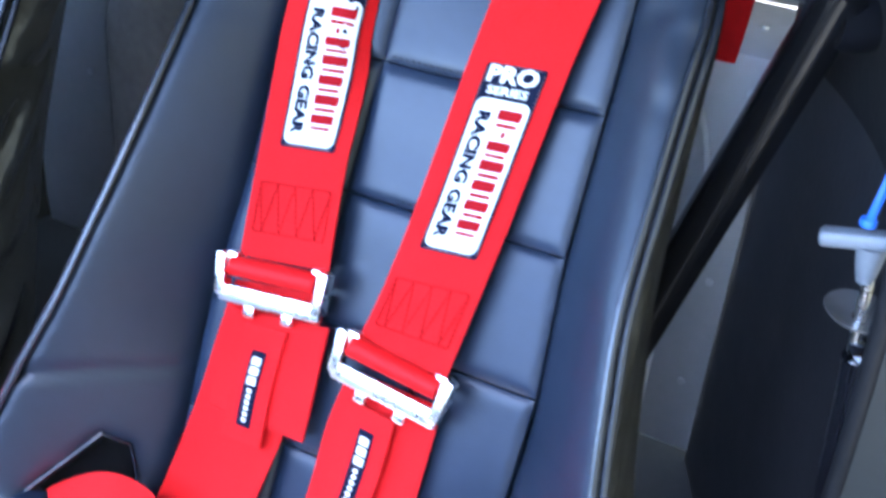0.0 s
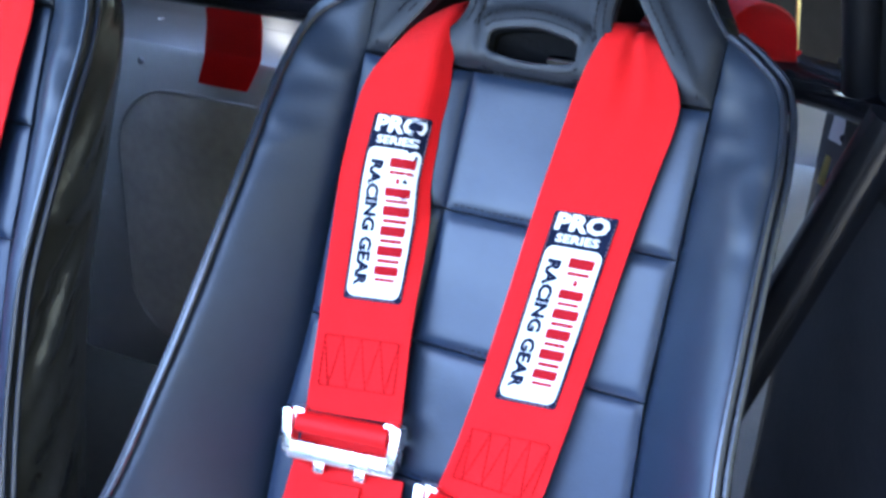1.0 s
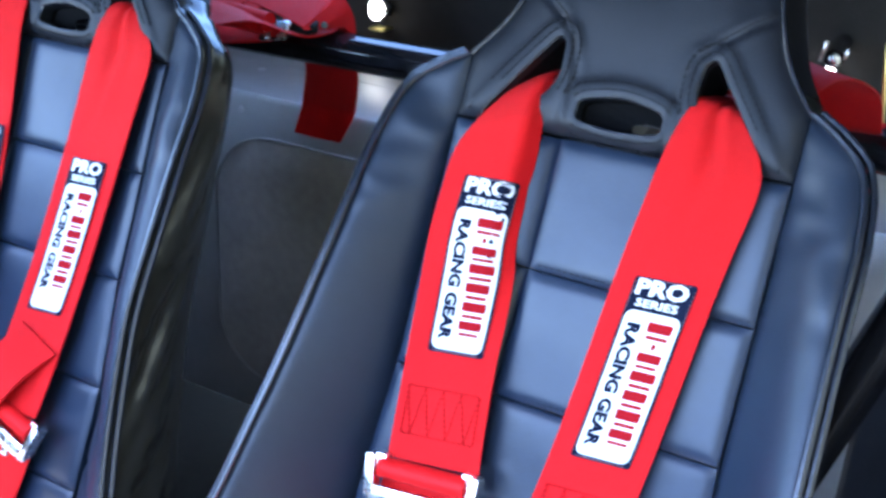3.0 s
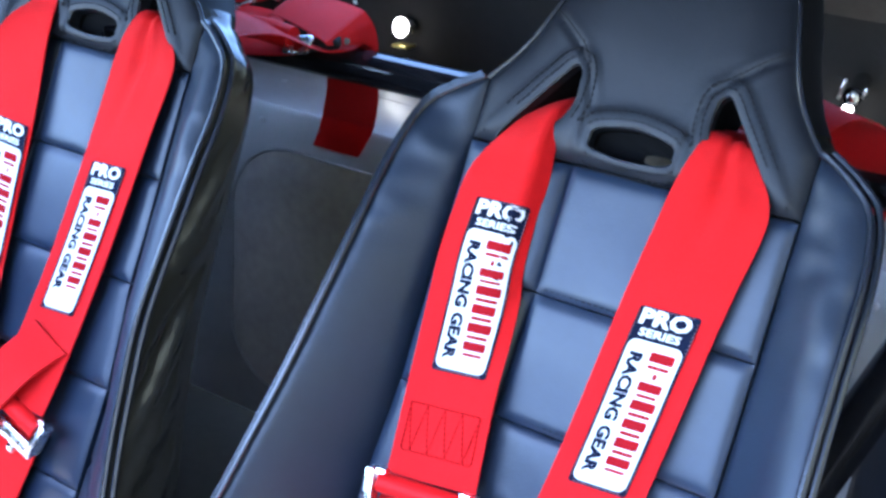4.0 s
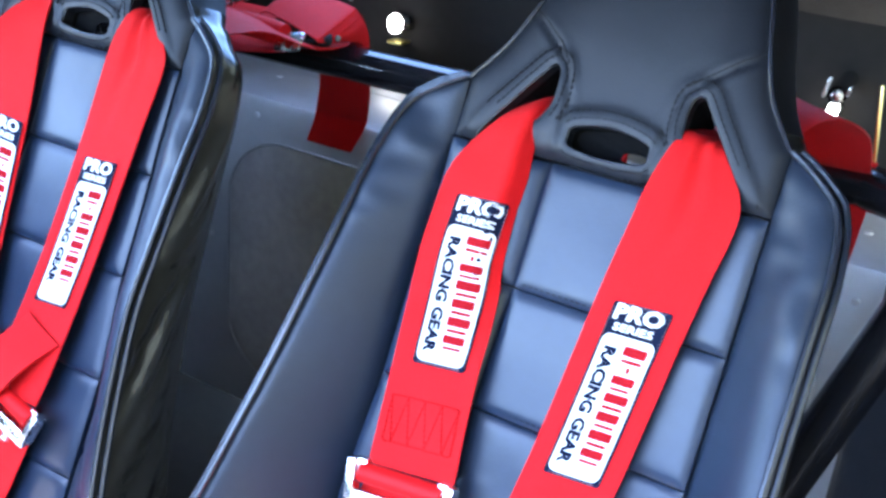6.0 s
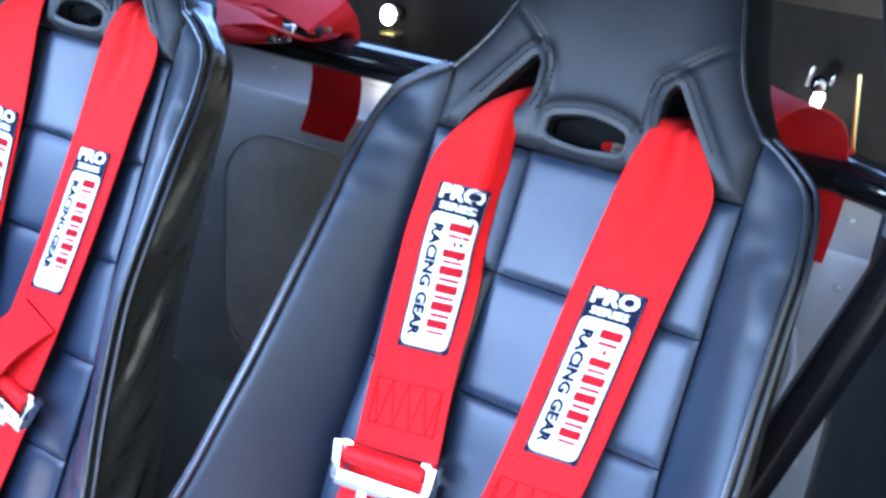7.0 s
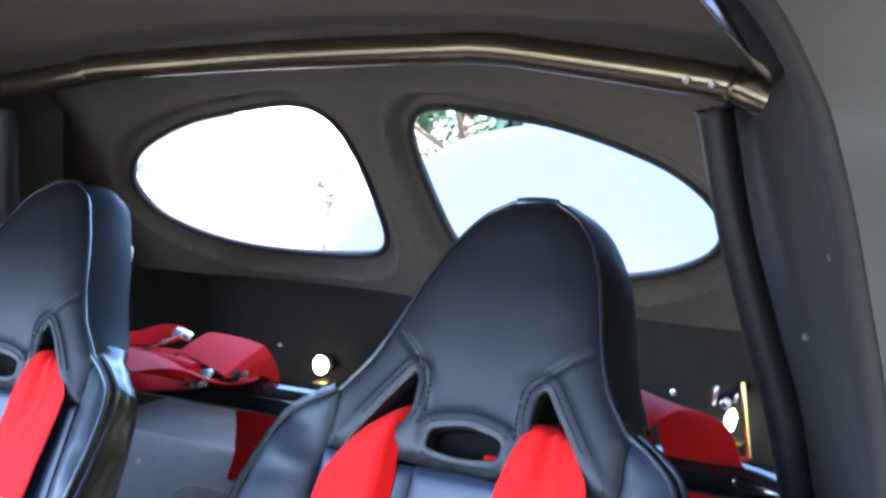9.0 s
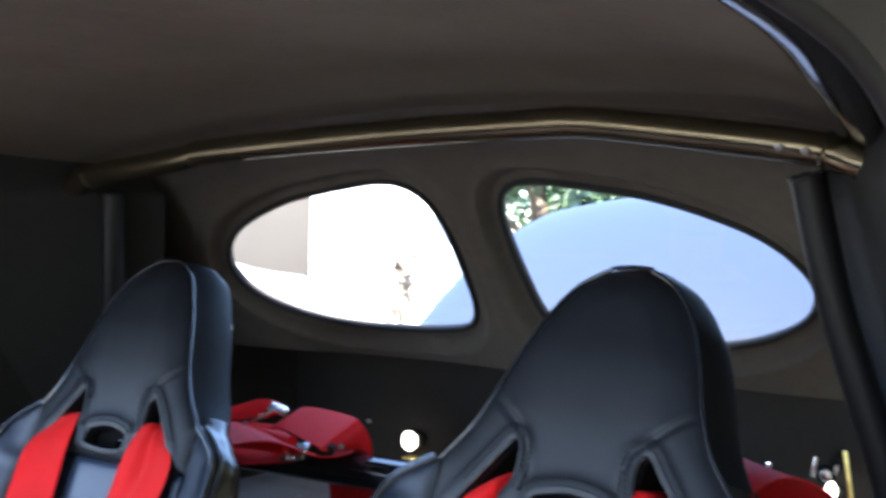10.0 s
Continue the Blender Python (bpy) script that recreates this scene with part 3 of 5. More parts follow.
cage_tube("hoop_leg", [(2 * XC - x, y, z) for x, y, z in [(0.155, 0.135, 1.078), (0.17, 0.15, 0.95), (0.205, 0.19, 0.75), (0.222, 0.20, 0.63)]], 0.015, "black upright tube bolted under the roll hoop", (), SATIN, (0.03,))
cage_tube("roof_rail", [(0.189, 0.16, 1.106), (0.206, 0.10, 1.110), (0.233, -0.13, 1.120), (0.249, -0.304, 1.124), (0.243, -0.60, 1.123)], 0.016, "glossy black cage rail along the roof edge", welds=(0.05,))
cage_tube("harness_bar", [(-0.80, 0.20, 0.735), (-0.70, 0.262, 0.732), (-0.60, 0.268, 0.732), (-0.30, 0.268, 0.735), (0.10, 0.268, 0.738), (0.17, 0.262, 0.737), (0.225, 0.235, 0.735), (0.265, 0.195, 0.733), (0.276, 0.160, 0.733), (0.268, 0.130, 0.734), (0.248, 0.116, 0.735)], 0.0215,
          "glossy black harness bar behind the seats", welds=(0.02, 0.84))
cage_tube("diagonal_brace", [(0.2495, 0.116, 0.757), (0.243, 0.116, 0.735), (0.191, 0.116, 0.555), (0.140, 0.116, 0.376), (0.084, 0.116, 0.180), (0.062, 0.116, 0.105)], 0.0205, "glossy black diagonal cage tube beside the seat", mat=TUBE_WORN, welds=(0.97,))
cage_tube("sill_tube", [(0.341, 0.0, 0.535), (0.343, 0.0, 0.52), (0.353, 0.0, 0.407), (0.365, 0.0, 0.25), (0.37, 0.0, 0.105)], 0.017, "glossy black tube at the rear of the door sill")


# ---------------------------------------------------------------- bucket seats
PIPE_SHAPE = [(0.135, 0.030, 0.004), (0.157, 0.016, 0.007), (0.178, -0.006, 0.012), (0.187, -0.05, 0.024), (0.189, -0.10, 0.039), (0.192, -0.17, 0.057), (0.196, -0.24, 0.074),
        (0.205, -0.30, 0.083), (0.216, -0.36, 0.090), (0.233, -0.43, 0.099), (0.250, -0.52, 0.110), (0.258, -0.60, 0.118)]
PIPE = PIPE_SHAPE
HEAD = [(0.133, 0.030), (0.110, 0.061), (0.095, 0.096), (0.083, 0.135), (0.068, 0.173), (0.046, 0.2055), (0.020, 0.2225)]
PV = np.array([p[1] for p in PIPE[2:]])[::-1]
PU = np.array([p[0] for p in PIPE[2:]])[::-1]
PW = np.array([p[2] for p in PIPE[2:]])[::-1]
SLOT = [(0.0535, 0.043), (0.0555, 0.052), (0.0615, 0.055), (0.071, 0.044), (0.109, -0.009), (0.106, -0.0145), (0.098, -0.013), (0.066, 0.006), (0.0545, 0.024)]
HOLE = [(-0.034, 0.002), (-0.030, 0.011), (0.0, 0.0165), (0.030, 0.011), (0.034, 0.002), (0.030, -0.006), (0.0, -0.0095), (-0.030, -0.006)]
ROWS_V = [-0.021, -0.125, -0.227, -0.330, -0.433, -0.540]


def mirror(poly):
    return [(-u, v) for u, v in poly][::-1]


def seam_u(v):
    return float(np.interp(v, [-0.60, -0.43, -0.35, -0.24, 0.03], [0.136, 0.139, 0.143, 0.134, 0.133]))


def piping_path(side, push=0.0, back=0.0):
    pts = smooth_curve(PIPE, 5)
    return [S(side * (u + push), v + (push if i < 10 else 0.0) * 0.4, w - back) for i, (u, v, w) in enumerate(pts)]


def stitches(bm, lines, gap=0.0052, size=(0.0032, 0.0011, 0.0012), h=0.0, lift=None):
    """Short raised thread dashes along lines of the backrest."""
    for line in lines:
        p = np.array(line, float)
        seg = np.hypot(*np.diff(p, axis=0).T)
        s = np.r_[0, np.cumsum(seg)]
        for d in np.arange(gap / 2, s[-1], gap):
            i = min(np.searchsorted(s, d) - 1, len(seg) - 1)
            t = (d - s[i]) / seg[i]
            u, v = p[i] + (p[i + 1] - p[i]) * t
            du, dv = (p[i + 1] - p[i]) / seg[i]
            if v < 0.012 and 0.036 < abs(u) < 0.122:        # under the straps
                continue
            w = h + (lift(u, v) if lift else 0.0)
            m = Matrix((SU * du + SV * dv, -SU * dv + SV * du, SW)).transposed().to_4x4()
            m.translation = S(u, v, w)
            box(bm, m, *size)


def offset_loop(poly, d):
    p = np.array(poly, float)
    t = np.roll(p, -1, 0) - np.roll(p, 1, 0)
    n = np.stack([t[:, 1], -t[:, 0]], 1) / np.hypot(*t.T)[:, None]
    if ((p - p.mean(0)) * n).sum() < 0:
        n = -n
    return [tuple(q) for q in p + n * d]


def bucket_seat(bow=1.0, deep=0.032, head=0.070, through_=0.35, puff=0.0):
    global PIPE, PW
    PIPE = [(u, v, w * bow) for u, v, w in PIPE_SHAPE]
    PW = np.array([p[2] for p in PIPE[2:]])[::-1]
    seat = thing("bucket_seat", S(0, -0.62, -0.02), "black leather racing bucket seat with quilted back and harness slots", "car seat", "seats side by side")
    seat.location.z = FLOOR

    def thick(v):
        return float(np.interp(v, [0.012, 0.06], [deep + 0.004, head]))

    # head and shoulder cover
    outline = [(-0.133, -0.019), (0.133, -0.019)] + HEAD + [(-u, v) for u, v in HEAD[::-1]]
    slots = [offset_loop(smooth_curve(SLOT, 3, True), 0.0), offset_loop(smooth_curve(mirror(SLOT), 3, True), 0.0)]
    hole = [tuple(p) for p in smooth_curve(HOLE, 3, True)]
    ysc = [[(0.098, 0.094), (0.080, 0.083), (0.062, 0.068), (0.046, 0.054), (0.041, 0.030), (0.038, -0.019)], [(-0.098, 0.094), (-0.080, 0.083), (-0.062, 0.069), (-0.050, 0.054), (-0.041, 0.030), (-0.038, -0.019)]]

    def head_h(u, v, d):
        h = 0.0075 * (1 - np.exp(-seg_dist(u, v, outline, True) / 0.006)) - 0.0025
        pad = np.clip((v - 0.035) / 0.10, 0, 1) * np.clip((0.095 - np.abs(u)) / 0.06, 0, 1)
        h = h + 0.006 * pad * np.clip(d / 0.03, 0, 1)
        for line in ysc:
            h = h - 0.0018 * np.exp(-(seg_dist(u, v, line, False) / 0.0024) ** 2) + 0.0005 * np.exp(-((seg_dist(u, v, line, False) - 0.006) / 0.003) ** 2)
        rim = np.min([seg_dist(u, v, l, True) for l in slots + [hole]], axis=0)
        h = h - 0.0010 * np.exp(-rim / 0.0012) + 0.0012 * np.clip((0.0145 - rim) / 0.0030, 0, 1)
        h = h + np.array([0.0007 * noise.noise(Vector((a * 28, b * 22, 3.1))) for a, b in zip(u, v)])
        return h

    def on_head(u, v):
        return float(head_h(np.array([u]), np.array([v]), np.array([0.03]))[0])

    bm = sheet(outline, slots + [hole], 0.0034, S, head_h, skirt=0.016)
    part("head_cover", bm, LEATHER_SMOOTH, seat, "smooth black leather head and shoulder cover with two belt slots")
    # quilted middle
    for v1, v0 in zip(ROWS_V, ROWS_V[1:]):
        def pad(u, v, d):
            return (0.0026 * (1 - np.exp(-d / 0.0030)) - 0.0008
                    + np.array([0.0010 * noise.noise(Vector((a * 18, b * 18, 7.7))) for a, b in zip(u, v)]))

        def side_pad(u, v, d):          # the outer columns dip towards the middle one
            return pad(u, v, d) - 0.0110 * np.exp(-(np.abs(u) - 0.0405) / 0.014)

        mid0, mid1 = 0.0415 + 0.004 * (v0 < -0.2), 0.0415 + 0.004 * (v1 < -0.2)
        for l0, l1, r0, r1 in ((-seam_u(v0), -seam_u(v1), -mid0, -mid1), (-mid0, -mid1, mid0, mid1), (mid0, mid1, seam_u(v0), seam_u(v1))):
            o = [(l0 + 0.0006, v0 + 0.0007), (r0 - 0.0006, v0 + 0.0007), (r1 - 0.0006, v1 - 0.0007), (l1 + 0.0006, v1 - 0.0007)]
            part("quilted_panel", sheet(o, (), 0.0045, S, pad if l0 < 0 < r0 else side_pad, skirt=0.012), LEATHER, seat)
    # side bolsters
    for side in (-1, 1):
        rim = smooth_curve(PIPE, 5)
        inner = [(seam_u(v) + 0.0006, v) for v in np.linspace(-0.60, 0.028, 40)]
        o = inner + [(u, v) for u, v, w in rim]
        lower_slot = [(0.180, -0.466), (0.164, -0.473), (0.157, -0.500), (0.160, -0.535), (0.200, -0.535), (0.214, -0.520)]
        seam = [(0.139, -0.402), (0.189, -0.413), (0.25, -0.432)]

        def bol(u, v, d):
            su = np.interp(v, [-0.60, -0.43, -0.35, -0.24, 0.03], [0.136, 0.139, 0.143, 0.134, 0.133])
            pu, pw = np.interp(v, PV, PU), np.interp(v, PV, PW)
            s = np.clip((u - su) / (pu - su), 0, 1.05)
            s1 = np.clip(s, 0, 1)
            rise_ = 1 - (1 - s1) ** 1.15 if side < 0 else s1 ** 1.25       # sides shaped unequally: the left shades darker, the right catches sky
            h = pw * rise_ + (0.003 if side < 0 else 0.011) * np.sin(np.pi * s1 ** (1.0 if side < 0 else 1.5)) * np.clip((0.03 - v) / 0.10, 0.15, 1)
            h = h - 0.0045 * np.exp(-d / 0.004) - 0.004 * np.exp(-(seg_dist(u, v, seam, False) / 0.005) ** 2)
            h = h + np.array([0.0016 * noise.noise(Vector((a * 16, b * 9, 1.3 + side)))
                              + 0.0048 * min(1.0, max(0.0, (b + 0.15) / 0.10)) * (0.5 - math.hypot(noise.noise(Vector((a * 22 - b * 14, b * 40 + a * 20, 5.7 + side))), 0.05)) for a, b in zip(u, v)])
            return h

        bm = sheet(o, [lower_slot], 0.0050, lambda u, v, h: S(side * u, v, h), bol, skirt=0.012)
        part("bolster", bm, LEATHER_BOLSTER, seat, "black leather side bolster with piped edge")
        # dark sheet behind the cut-out, in place of a shaded hole
        shade_loop = [(0.186, -0.455), (0.156, -0.466), (0.148, -0.500), (0.150, -0.545), (0.205, -0.545), (0.222, -0.522)]
        bm = sheet(shade_loop, (), 0.012, lambda u, v, h: S(side * u, v, h - 0.024), bol)
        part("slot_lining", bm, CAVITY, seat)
        bm = bmesh.new()
        lp = resample(lower_slot, 0.010)
        la = np.array(lp)
        lh = bol(la[:, 0], la[:, 1], np.zeros(len(la)) + 0.003)
        tube(bm, [S(side * u, v, h) for (u, v), h in zip(lp, lh)], 0.0014, 8, closed=True)
        part("slot_rim", bm, PIPING, seat, "rolled leather rim of the opening")
        bm = bmesh.new()
        tube(bm, piping_path(side), 0.0029, 8)
        part("piping", bm, PIPING, seat)
        bm = bmesh.new()
        tube(bm, piping_path(side, 0.0058, 0.0060), 0.0029, 8)
        part("piping", bm, PIPING, seat)
        bm = bmesh.new()
        tube(bm, [S(side * u * 1.004, v, 0.0) for u, v in smooth_curve(HEAD, 5)], 0.0021, 8)
        part("piping", bm, PIPING, seat)
        # outer side, wrapped back round the shell
        bm = bmesh.new()
        front = [(u, v, w) for u, v, w in smooth_curve(PIPE, 11)][::-1] + [(u, v, 0.0) for u, v in smooth_curve(HEAD, 6)[1:]]
        rows_ = []
        for i, (u, v, w) in enumerate(front):
            ring = []
            for j in range(21):
                t = j / 20
                bulge = (puff if v < 0.0 else puff + (0.005 - puff) * min(1, v / 0.02) + 0.006 * min(1, max(0, v / 0.04))) * math.sin(t * 2.2)
                wr = 0.0
                if v < 0.03:               # slack folds that climb towards the back
                    low_ = min(1, max(0, (-0.06 - v) / 0.2))
                    fold = 0.65 - 2.0 * math.hypot(noise.noise(Vector((v * 14 - 2.2 * t, t * 1.1, side * 3.3))), 0.16)
                    fine = noise.noise(Vector((v * 60 - 3.0 * t, t * 3.0, side * 5.1)))
                    wr = ((0.0035 + 0.0080 * low_) * fold + (0.001 + 0.001 * low_) * fine) * math.sin(math.pi * min(1, t * 1.15 + 0.04))
                depth = (w if v < 0.03 else 0.0) + thick(v)
                up = 1.0 if v > 0.19 else (0.35 if v > 0.02 else 0.0)
                ring.append(bm.verts.new(S(side * (u + (bulge + wr) * (1 - 0.6 * up)), v + bulge * up, w - 0.002 - depth * t)))
            rows_.append(ring)
        neck = next(i for i, p in enumerate(front) if p[1] > 0.040)
        upper = bmesh.new()
        for i, (a, b) in enumerate(zip(rows_, rows_[1:])):
            if i < neck:
                for j in range(20):
                    bm.faces.new((a[j], a[j + 1], b[j + 1], b[j]))
        grown = [[upper.verts.new(q.co) for q in ring] for ring in rows_[neck:]]
        for a, b in zip(grown, grown[1:]):
            for j in range(20):
                upper.faces.new((a[j], a[j + 1], b[j + 1], b[j]))
        bmesh.ops.delete(bm, geom=[q for q in bm.verts if not q.link_faces], context='VERTS')
        part("side_cover", bm, LEATHER_SIDE, seat, "creased black vinyl side of the seat")
        part("head_side", upper, VINYL_DULL, seat)
    # top strip over the head and the hard back
    bm = bmesh.new()
    u0, v0 = HEAD[-1]
    grid(bm, lambda u, t: S(u, v0 + 0.012 * math.sin(t * 2.2) + 0.003 * math.cos(u * 60), -0.002 - 0.070 * t), -u0, u0, 8, 0, 1, 8)
    part("head_top", bm, LEATHER_SIDE, seat)
    bm = bmesh.new()
    tube(bm, [S(u, v0 + 0.001 + 0.003 * math.cos(u * 60), -0.001) for u in np.linspace(-u0 * 1.004, u0 * 1.004, 14)], 0.0021, 8)
    part("piping", bm, PIPING, seat)
    back = [(u, v) for u, v, w in smooth_curve(PIPE, 3)][::-1] + [tuple(q) for q in smooth_curve(HEAD, 3)[1:]]
    back = back + [(-u, v) for u, v in back[::-1]]
    bm = sheet(back, slots + [hole], 0.016, lambda u, v, h: S(u, v, -thick(v) + 0.001), None, skirt=0.008)
    part("back_shell", bm, TRIM, seat)
    # near-black throats inside the openings: their inner shade is put into the colour
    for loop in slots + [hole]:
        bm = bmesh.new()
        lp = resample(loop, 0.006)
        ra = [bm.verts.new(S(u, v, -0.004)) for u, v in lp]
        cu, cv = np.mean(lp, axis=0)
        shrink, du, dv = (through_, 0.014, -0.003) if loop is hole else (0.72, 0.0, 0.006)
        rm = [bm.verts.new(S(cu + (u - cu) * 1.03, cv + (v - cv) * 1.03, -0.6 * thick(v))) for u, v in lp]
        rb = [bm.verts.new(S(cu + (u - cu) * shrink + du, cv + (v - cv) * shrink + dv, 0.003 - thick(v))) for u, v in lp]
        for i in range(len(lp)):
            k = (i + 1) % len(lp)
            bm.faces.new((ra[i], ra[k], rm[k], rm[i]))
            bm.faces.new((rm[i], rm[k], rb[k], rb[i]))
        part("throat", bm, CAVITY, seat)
        bm = bmesh.new()
        tube(bm, [S(u, v, 0.0030) for u, v in offset_loop(loop, 0.0002)], 0.0009, 8, closed=True)
        part("slot_rim", bm, PIPING, seat, "rolled leather rim of the opening")
    # seams of thread
    bm = bmesh.new()
    lines = [offset_loop(l_, d_) for l_ in slots + [hole] for d_ in (0.0055, 0.0118)]
    lines = [l + [l[0]] for l in lines]
    stitches(bm, lines, 0.0050, (0.0034, 0.0011, 0.0012), 0.0004, lift=on_head)
    stitches(bm, [[(u, v + 0.004) for u, v in ysc[0][:4]], [(u, v + 0.004) for u, v in ysc[1][:4]]], 0.0046, (0.0032, 0.0011, 0.0009), lift=on_head)
    for v in ROWS_V[1:-1]:
        stitches(bm, [[(-0.129, v + 0.0045), (0.129, v + 0.0045)]], h=0.0005)
    stitches(bm, [[(-0.036, -0.0215), (0.036, -0.0215)], [(-0.129, -0.0215), (-0.11, -0.0215)], [(0.11, -0.0215), (0.129, -0.0215)]], h=0.002)
    part("stitching", bm, THREAD, seat)["kind"] = "stuff"
    # cushion and base
    cush = [(-0.215, 0.0), (0.215, 0.0), (0.235, 0.20), (0.225, 0.42), (0.18, 0.47), (-0.18, 0.47), (-0.225, 0.42), (-0.235, 0.20)]
    foot = S(0, -0.62, 0.0)

    def cushion(a, b, h):
        return Vector((a, foot.y + 0.02 - b, foot.z + 0.02 + 0.10 * b + h))

    bm = sheet([tuple(p) for p in smooth_curve(cush, 4, True)], (), 0.02, cushion, lambda a, b, d: 0.04 * (1 - np.exp(-d / 0.03)) + 0.07 * np.clip((np.abs(a) - 0.13) / 0.08, 0, 1) * np.clip(d / 0.03, 0, 1), skirt=0.10)
    part("cushion", bm, LEATHER, seat)
    for sx in (-0.17, 0.17):
        bm = bmesh.new()
        box(bm, Matrix.Translation((sx, foot.y - 0.20, (FLOOR + foot.z - 0.055) / 2)), 0.03, 0.42, foot.z - 0.055 - FLOOR, 0.004)
        part("runner", bm, TUBE, seat)
    return seat


driver_seat = bucket_seat()
passenger_seat = bucket_seat(0.65, 0.022, 0.056, 0.80, 0.009)
for seat_, lean_out in ((driver_seat, -0.006), (passenger_seat, 0.020)):     # the headrests lean back, the passenger's outwards too
    for ob in seat_.children:
        for vert in ob.data.vertices:
            up_ = (vert.co + seat_.location - SO).dot(SV)
            vert.co.x -= lean_out * min(1.0, max(0.0, (up_ - 0.04) / 0.14))
            vert.co -= SW * (0.016 * max(0.0, (up_ - 0.06) / 0.16) ** 1.5)
passenger_seat.location += D_SEAT
bm = bmesh.new()
box(bm, pose(-0.572, 0.150, 0.890, 0, 12, 20), 0.034, 0.030, 0.066, 0.010, 4)
box(bm, pose(-0.580, 0.156, 0.935, 0, 12, 20), 0.020, 0.016, 0.040, 0.004, 2)
part("back_fitting", bm, HUMP, passenger_seat, "pale moulded fitting on the back of the seat")

# ---------------------------------------------------------------- straps
class Ribbon:
    """A strap between two edge curves; at(f, i, h) is the point at a fraction across, a place along and a height above it."""

    def __init__(self, stations, per=10, curl=None):
        self.curl = curl
        self.left = smooth_curve([a for a, b in stations], per)
        self.right = smooth_curve([b for a, b in stations], per)
        mid = (self.left + self.right) / 2
        self.arc = np.r_[0, np.cumsum(np.linalg.norm(np.diff(mid, axis=0), axis=1))]
        self.width = float(np.median(np.linalg.norm(self.right - self.left, axis=1)))
        self.n = len(mid)
        self.up = (mid - np.array(SO)) @ np.array(SV)

    def arc_at(self, v, off):
        """The length along the strap at which it passes a height of the backrest."""
        up = self.up - Vector(off).dot(SV)
        return float(np.interp(-v, -up, self.arc))

    def raw(self, f, i):
        i = min(max(i, 0.0), self.n - 1.0001)
        k = int(i)
        l = self.left[k] + (self.left[k + 1] - self.left[k]) * (i - k)
        r = self.right[k] + (self.right[k + 1] - self.right[k]) * (i - k)
        if self.curl and f > self.curl[0]:
            f0, v0, v1, most = self.curl
            bend = most * float(np.clip((self.up[k] - v1) / (v0 - v1), 0, 1))
            n = np.cross(r - l, self.left[k] - self.left[k + 1])
            n /= np.linalg.norm(n) + 1e-12
            far = np.linalg.norm(r - l)
            d = (r - l) / far
            p = l + (r - l) * f0
            steps = 6
            for s in range(steps):
                q = (f - f0) * far / steps
                a = bend * min(1.0, (s + 0.5) / 3.0)
                p = p + d * q * math.cos(a) - n * q * math.sin(a)
            return p, d * math.cos(bend) - n * math.sin(bend)
        return l + (r - l) * f, r - l

    def at(self, f, i, h=0.0):
        p, across = self.raw(f, i)
        a, b = self.raw(f, i - 0.5)[0], self.raw(f, i + 0.5)[0]
        n = np.cross(across, a - b)
        n /= np.linalg.norm(n) + 1e-12
        return Vector(p + n * h)

    def index(self, arc):
        return float(np.interp(arc, self.arc, np.arange(self.n)))

    def mesh(self, thick=0.0016, across=16, belly=0.0012, dent=None):
        def rise(f, i):
            h = belly * math.sin(math.pi * f)
            if dent:
                f0, v0, deep = dent
                crease = f0 - 0.16 + 0.8 * (self.up[i] - v0)
                h -= 0.42 * deep * math.exp(-((f - crease) / 0.085) ** 2) * min(1.0, max(0.0, (self.up[i] - v0 + 0.085) / 0.08))
                h += 0.25 * deep * math.exp(-((f - crease - 0.19) / 0.07) ** 2) * min(1.0, max(0.0, (self.up[i] - v0 + 0.060) / 0.05))
                h -= 0.45 * deep * math.exp(-((f - f0) / 0.20) ** 2 - ((self.up[i] - v0) / 0.022) ** 2)
            return h

        bm = bmesh.new()
        uvl = bm.loops.layers.uv.new("strap")
        top, low = [], []
        for i in range(self.n):
            fs = [k / across for k in range(across + 1)]
            top.append([bm.verts.new(self.at(f, i, thick / 2 + rise(f, i))) for f in fs])
            low.append([bm.verts.new(self.at(f, i, -thick / 2 + rise(f, i))) for f in fs])

        def face(vs, uvs):
            fc = bm.faces.new(vs)
            for lp, q in zip(fc.loops, uvs):
                lp[uvl].uv = q

        w = self.width
        for i in range(self.n - 1):
            y0, y1 = self.arc[i], self.arc[i + 1]
            for k in range(across):
                x0, x1 = w * k / across, w * (k + 1) / across
                face((top[i][k], top[i][k + 1], top[i + 1][k + 1], top[i + 1][k]), ((x0, y0), (x1, y0), (x1, y1), (x0, y1)))
                face((low[i][k + 1], low[i][k], low[i + 1][k], low[i + 1][k + 1]), ((x1, y0), (x0, y0), (x0, y1), (x1, y1)))
            for k in (0, across):
                face((top[i][k], top[i + 1][k], low[i + 1][k], low[i][k]), ((0, y0), (0, y1), (0, y1), (0, y0)))
        for i in (0, self.n - 1):
            for k in range(across):
                face((top[i][k], low[i][k], low[i][k + 1], top[i][k + 1]), ((0, 0),) * 4)
        return bm


def seat_stations(rows_, du=0.0, dv=0.0, off=Vector((0, 0, 0))):
    return [(tuple(S(a[0] + du, a[1] + dv, a[2]) + off), tuple(S(b[0] + du, b[1] + dv, b[2]) + off)) for a, b in rows_]


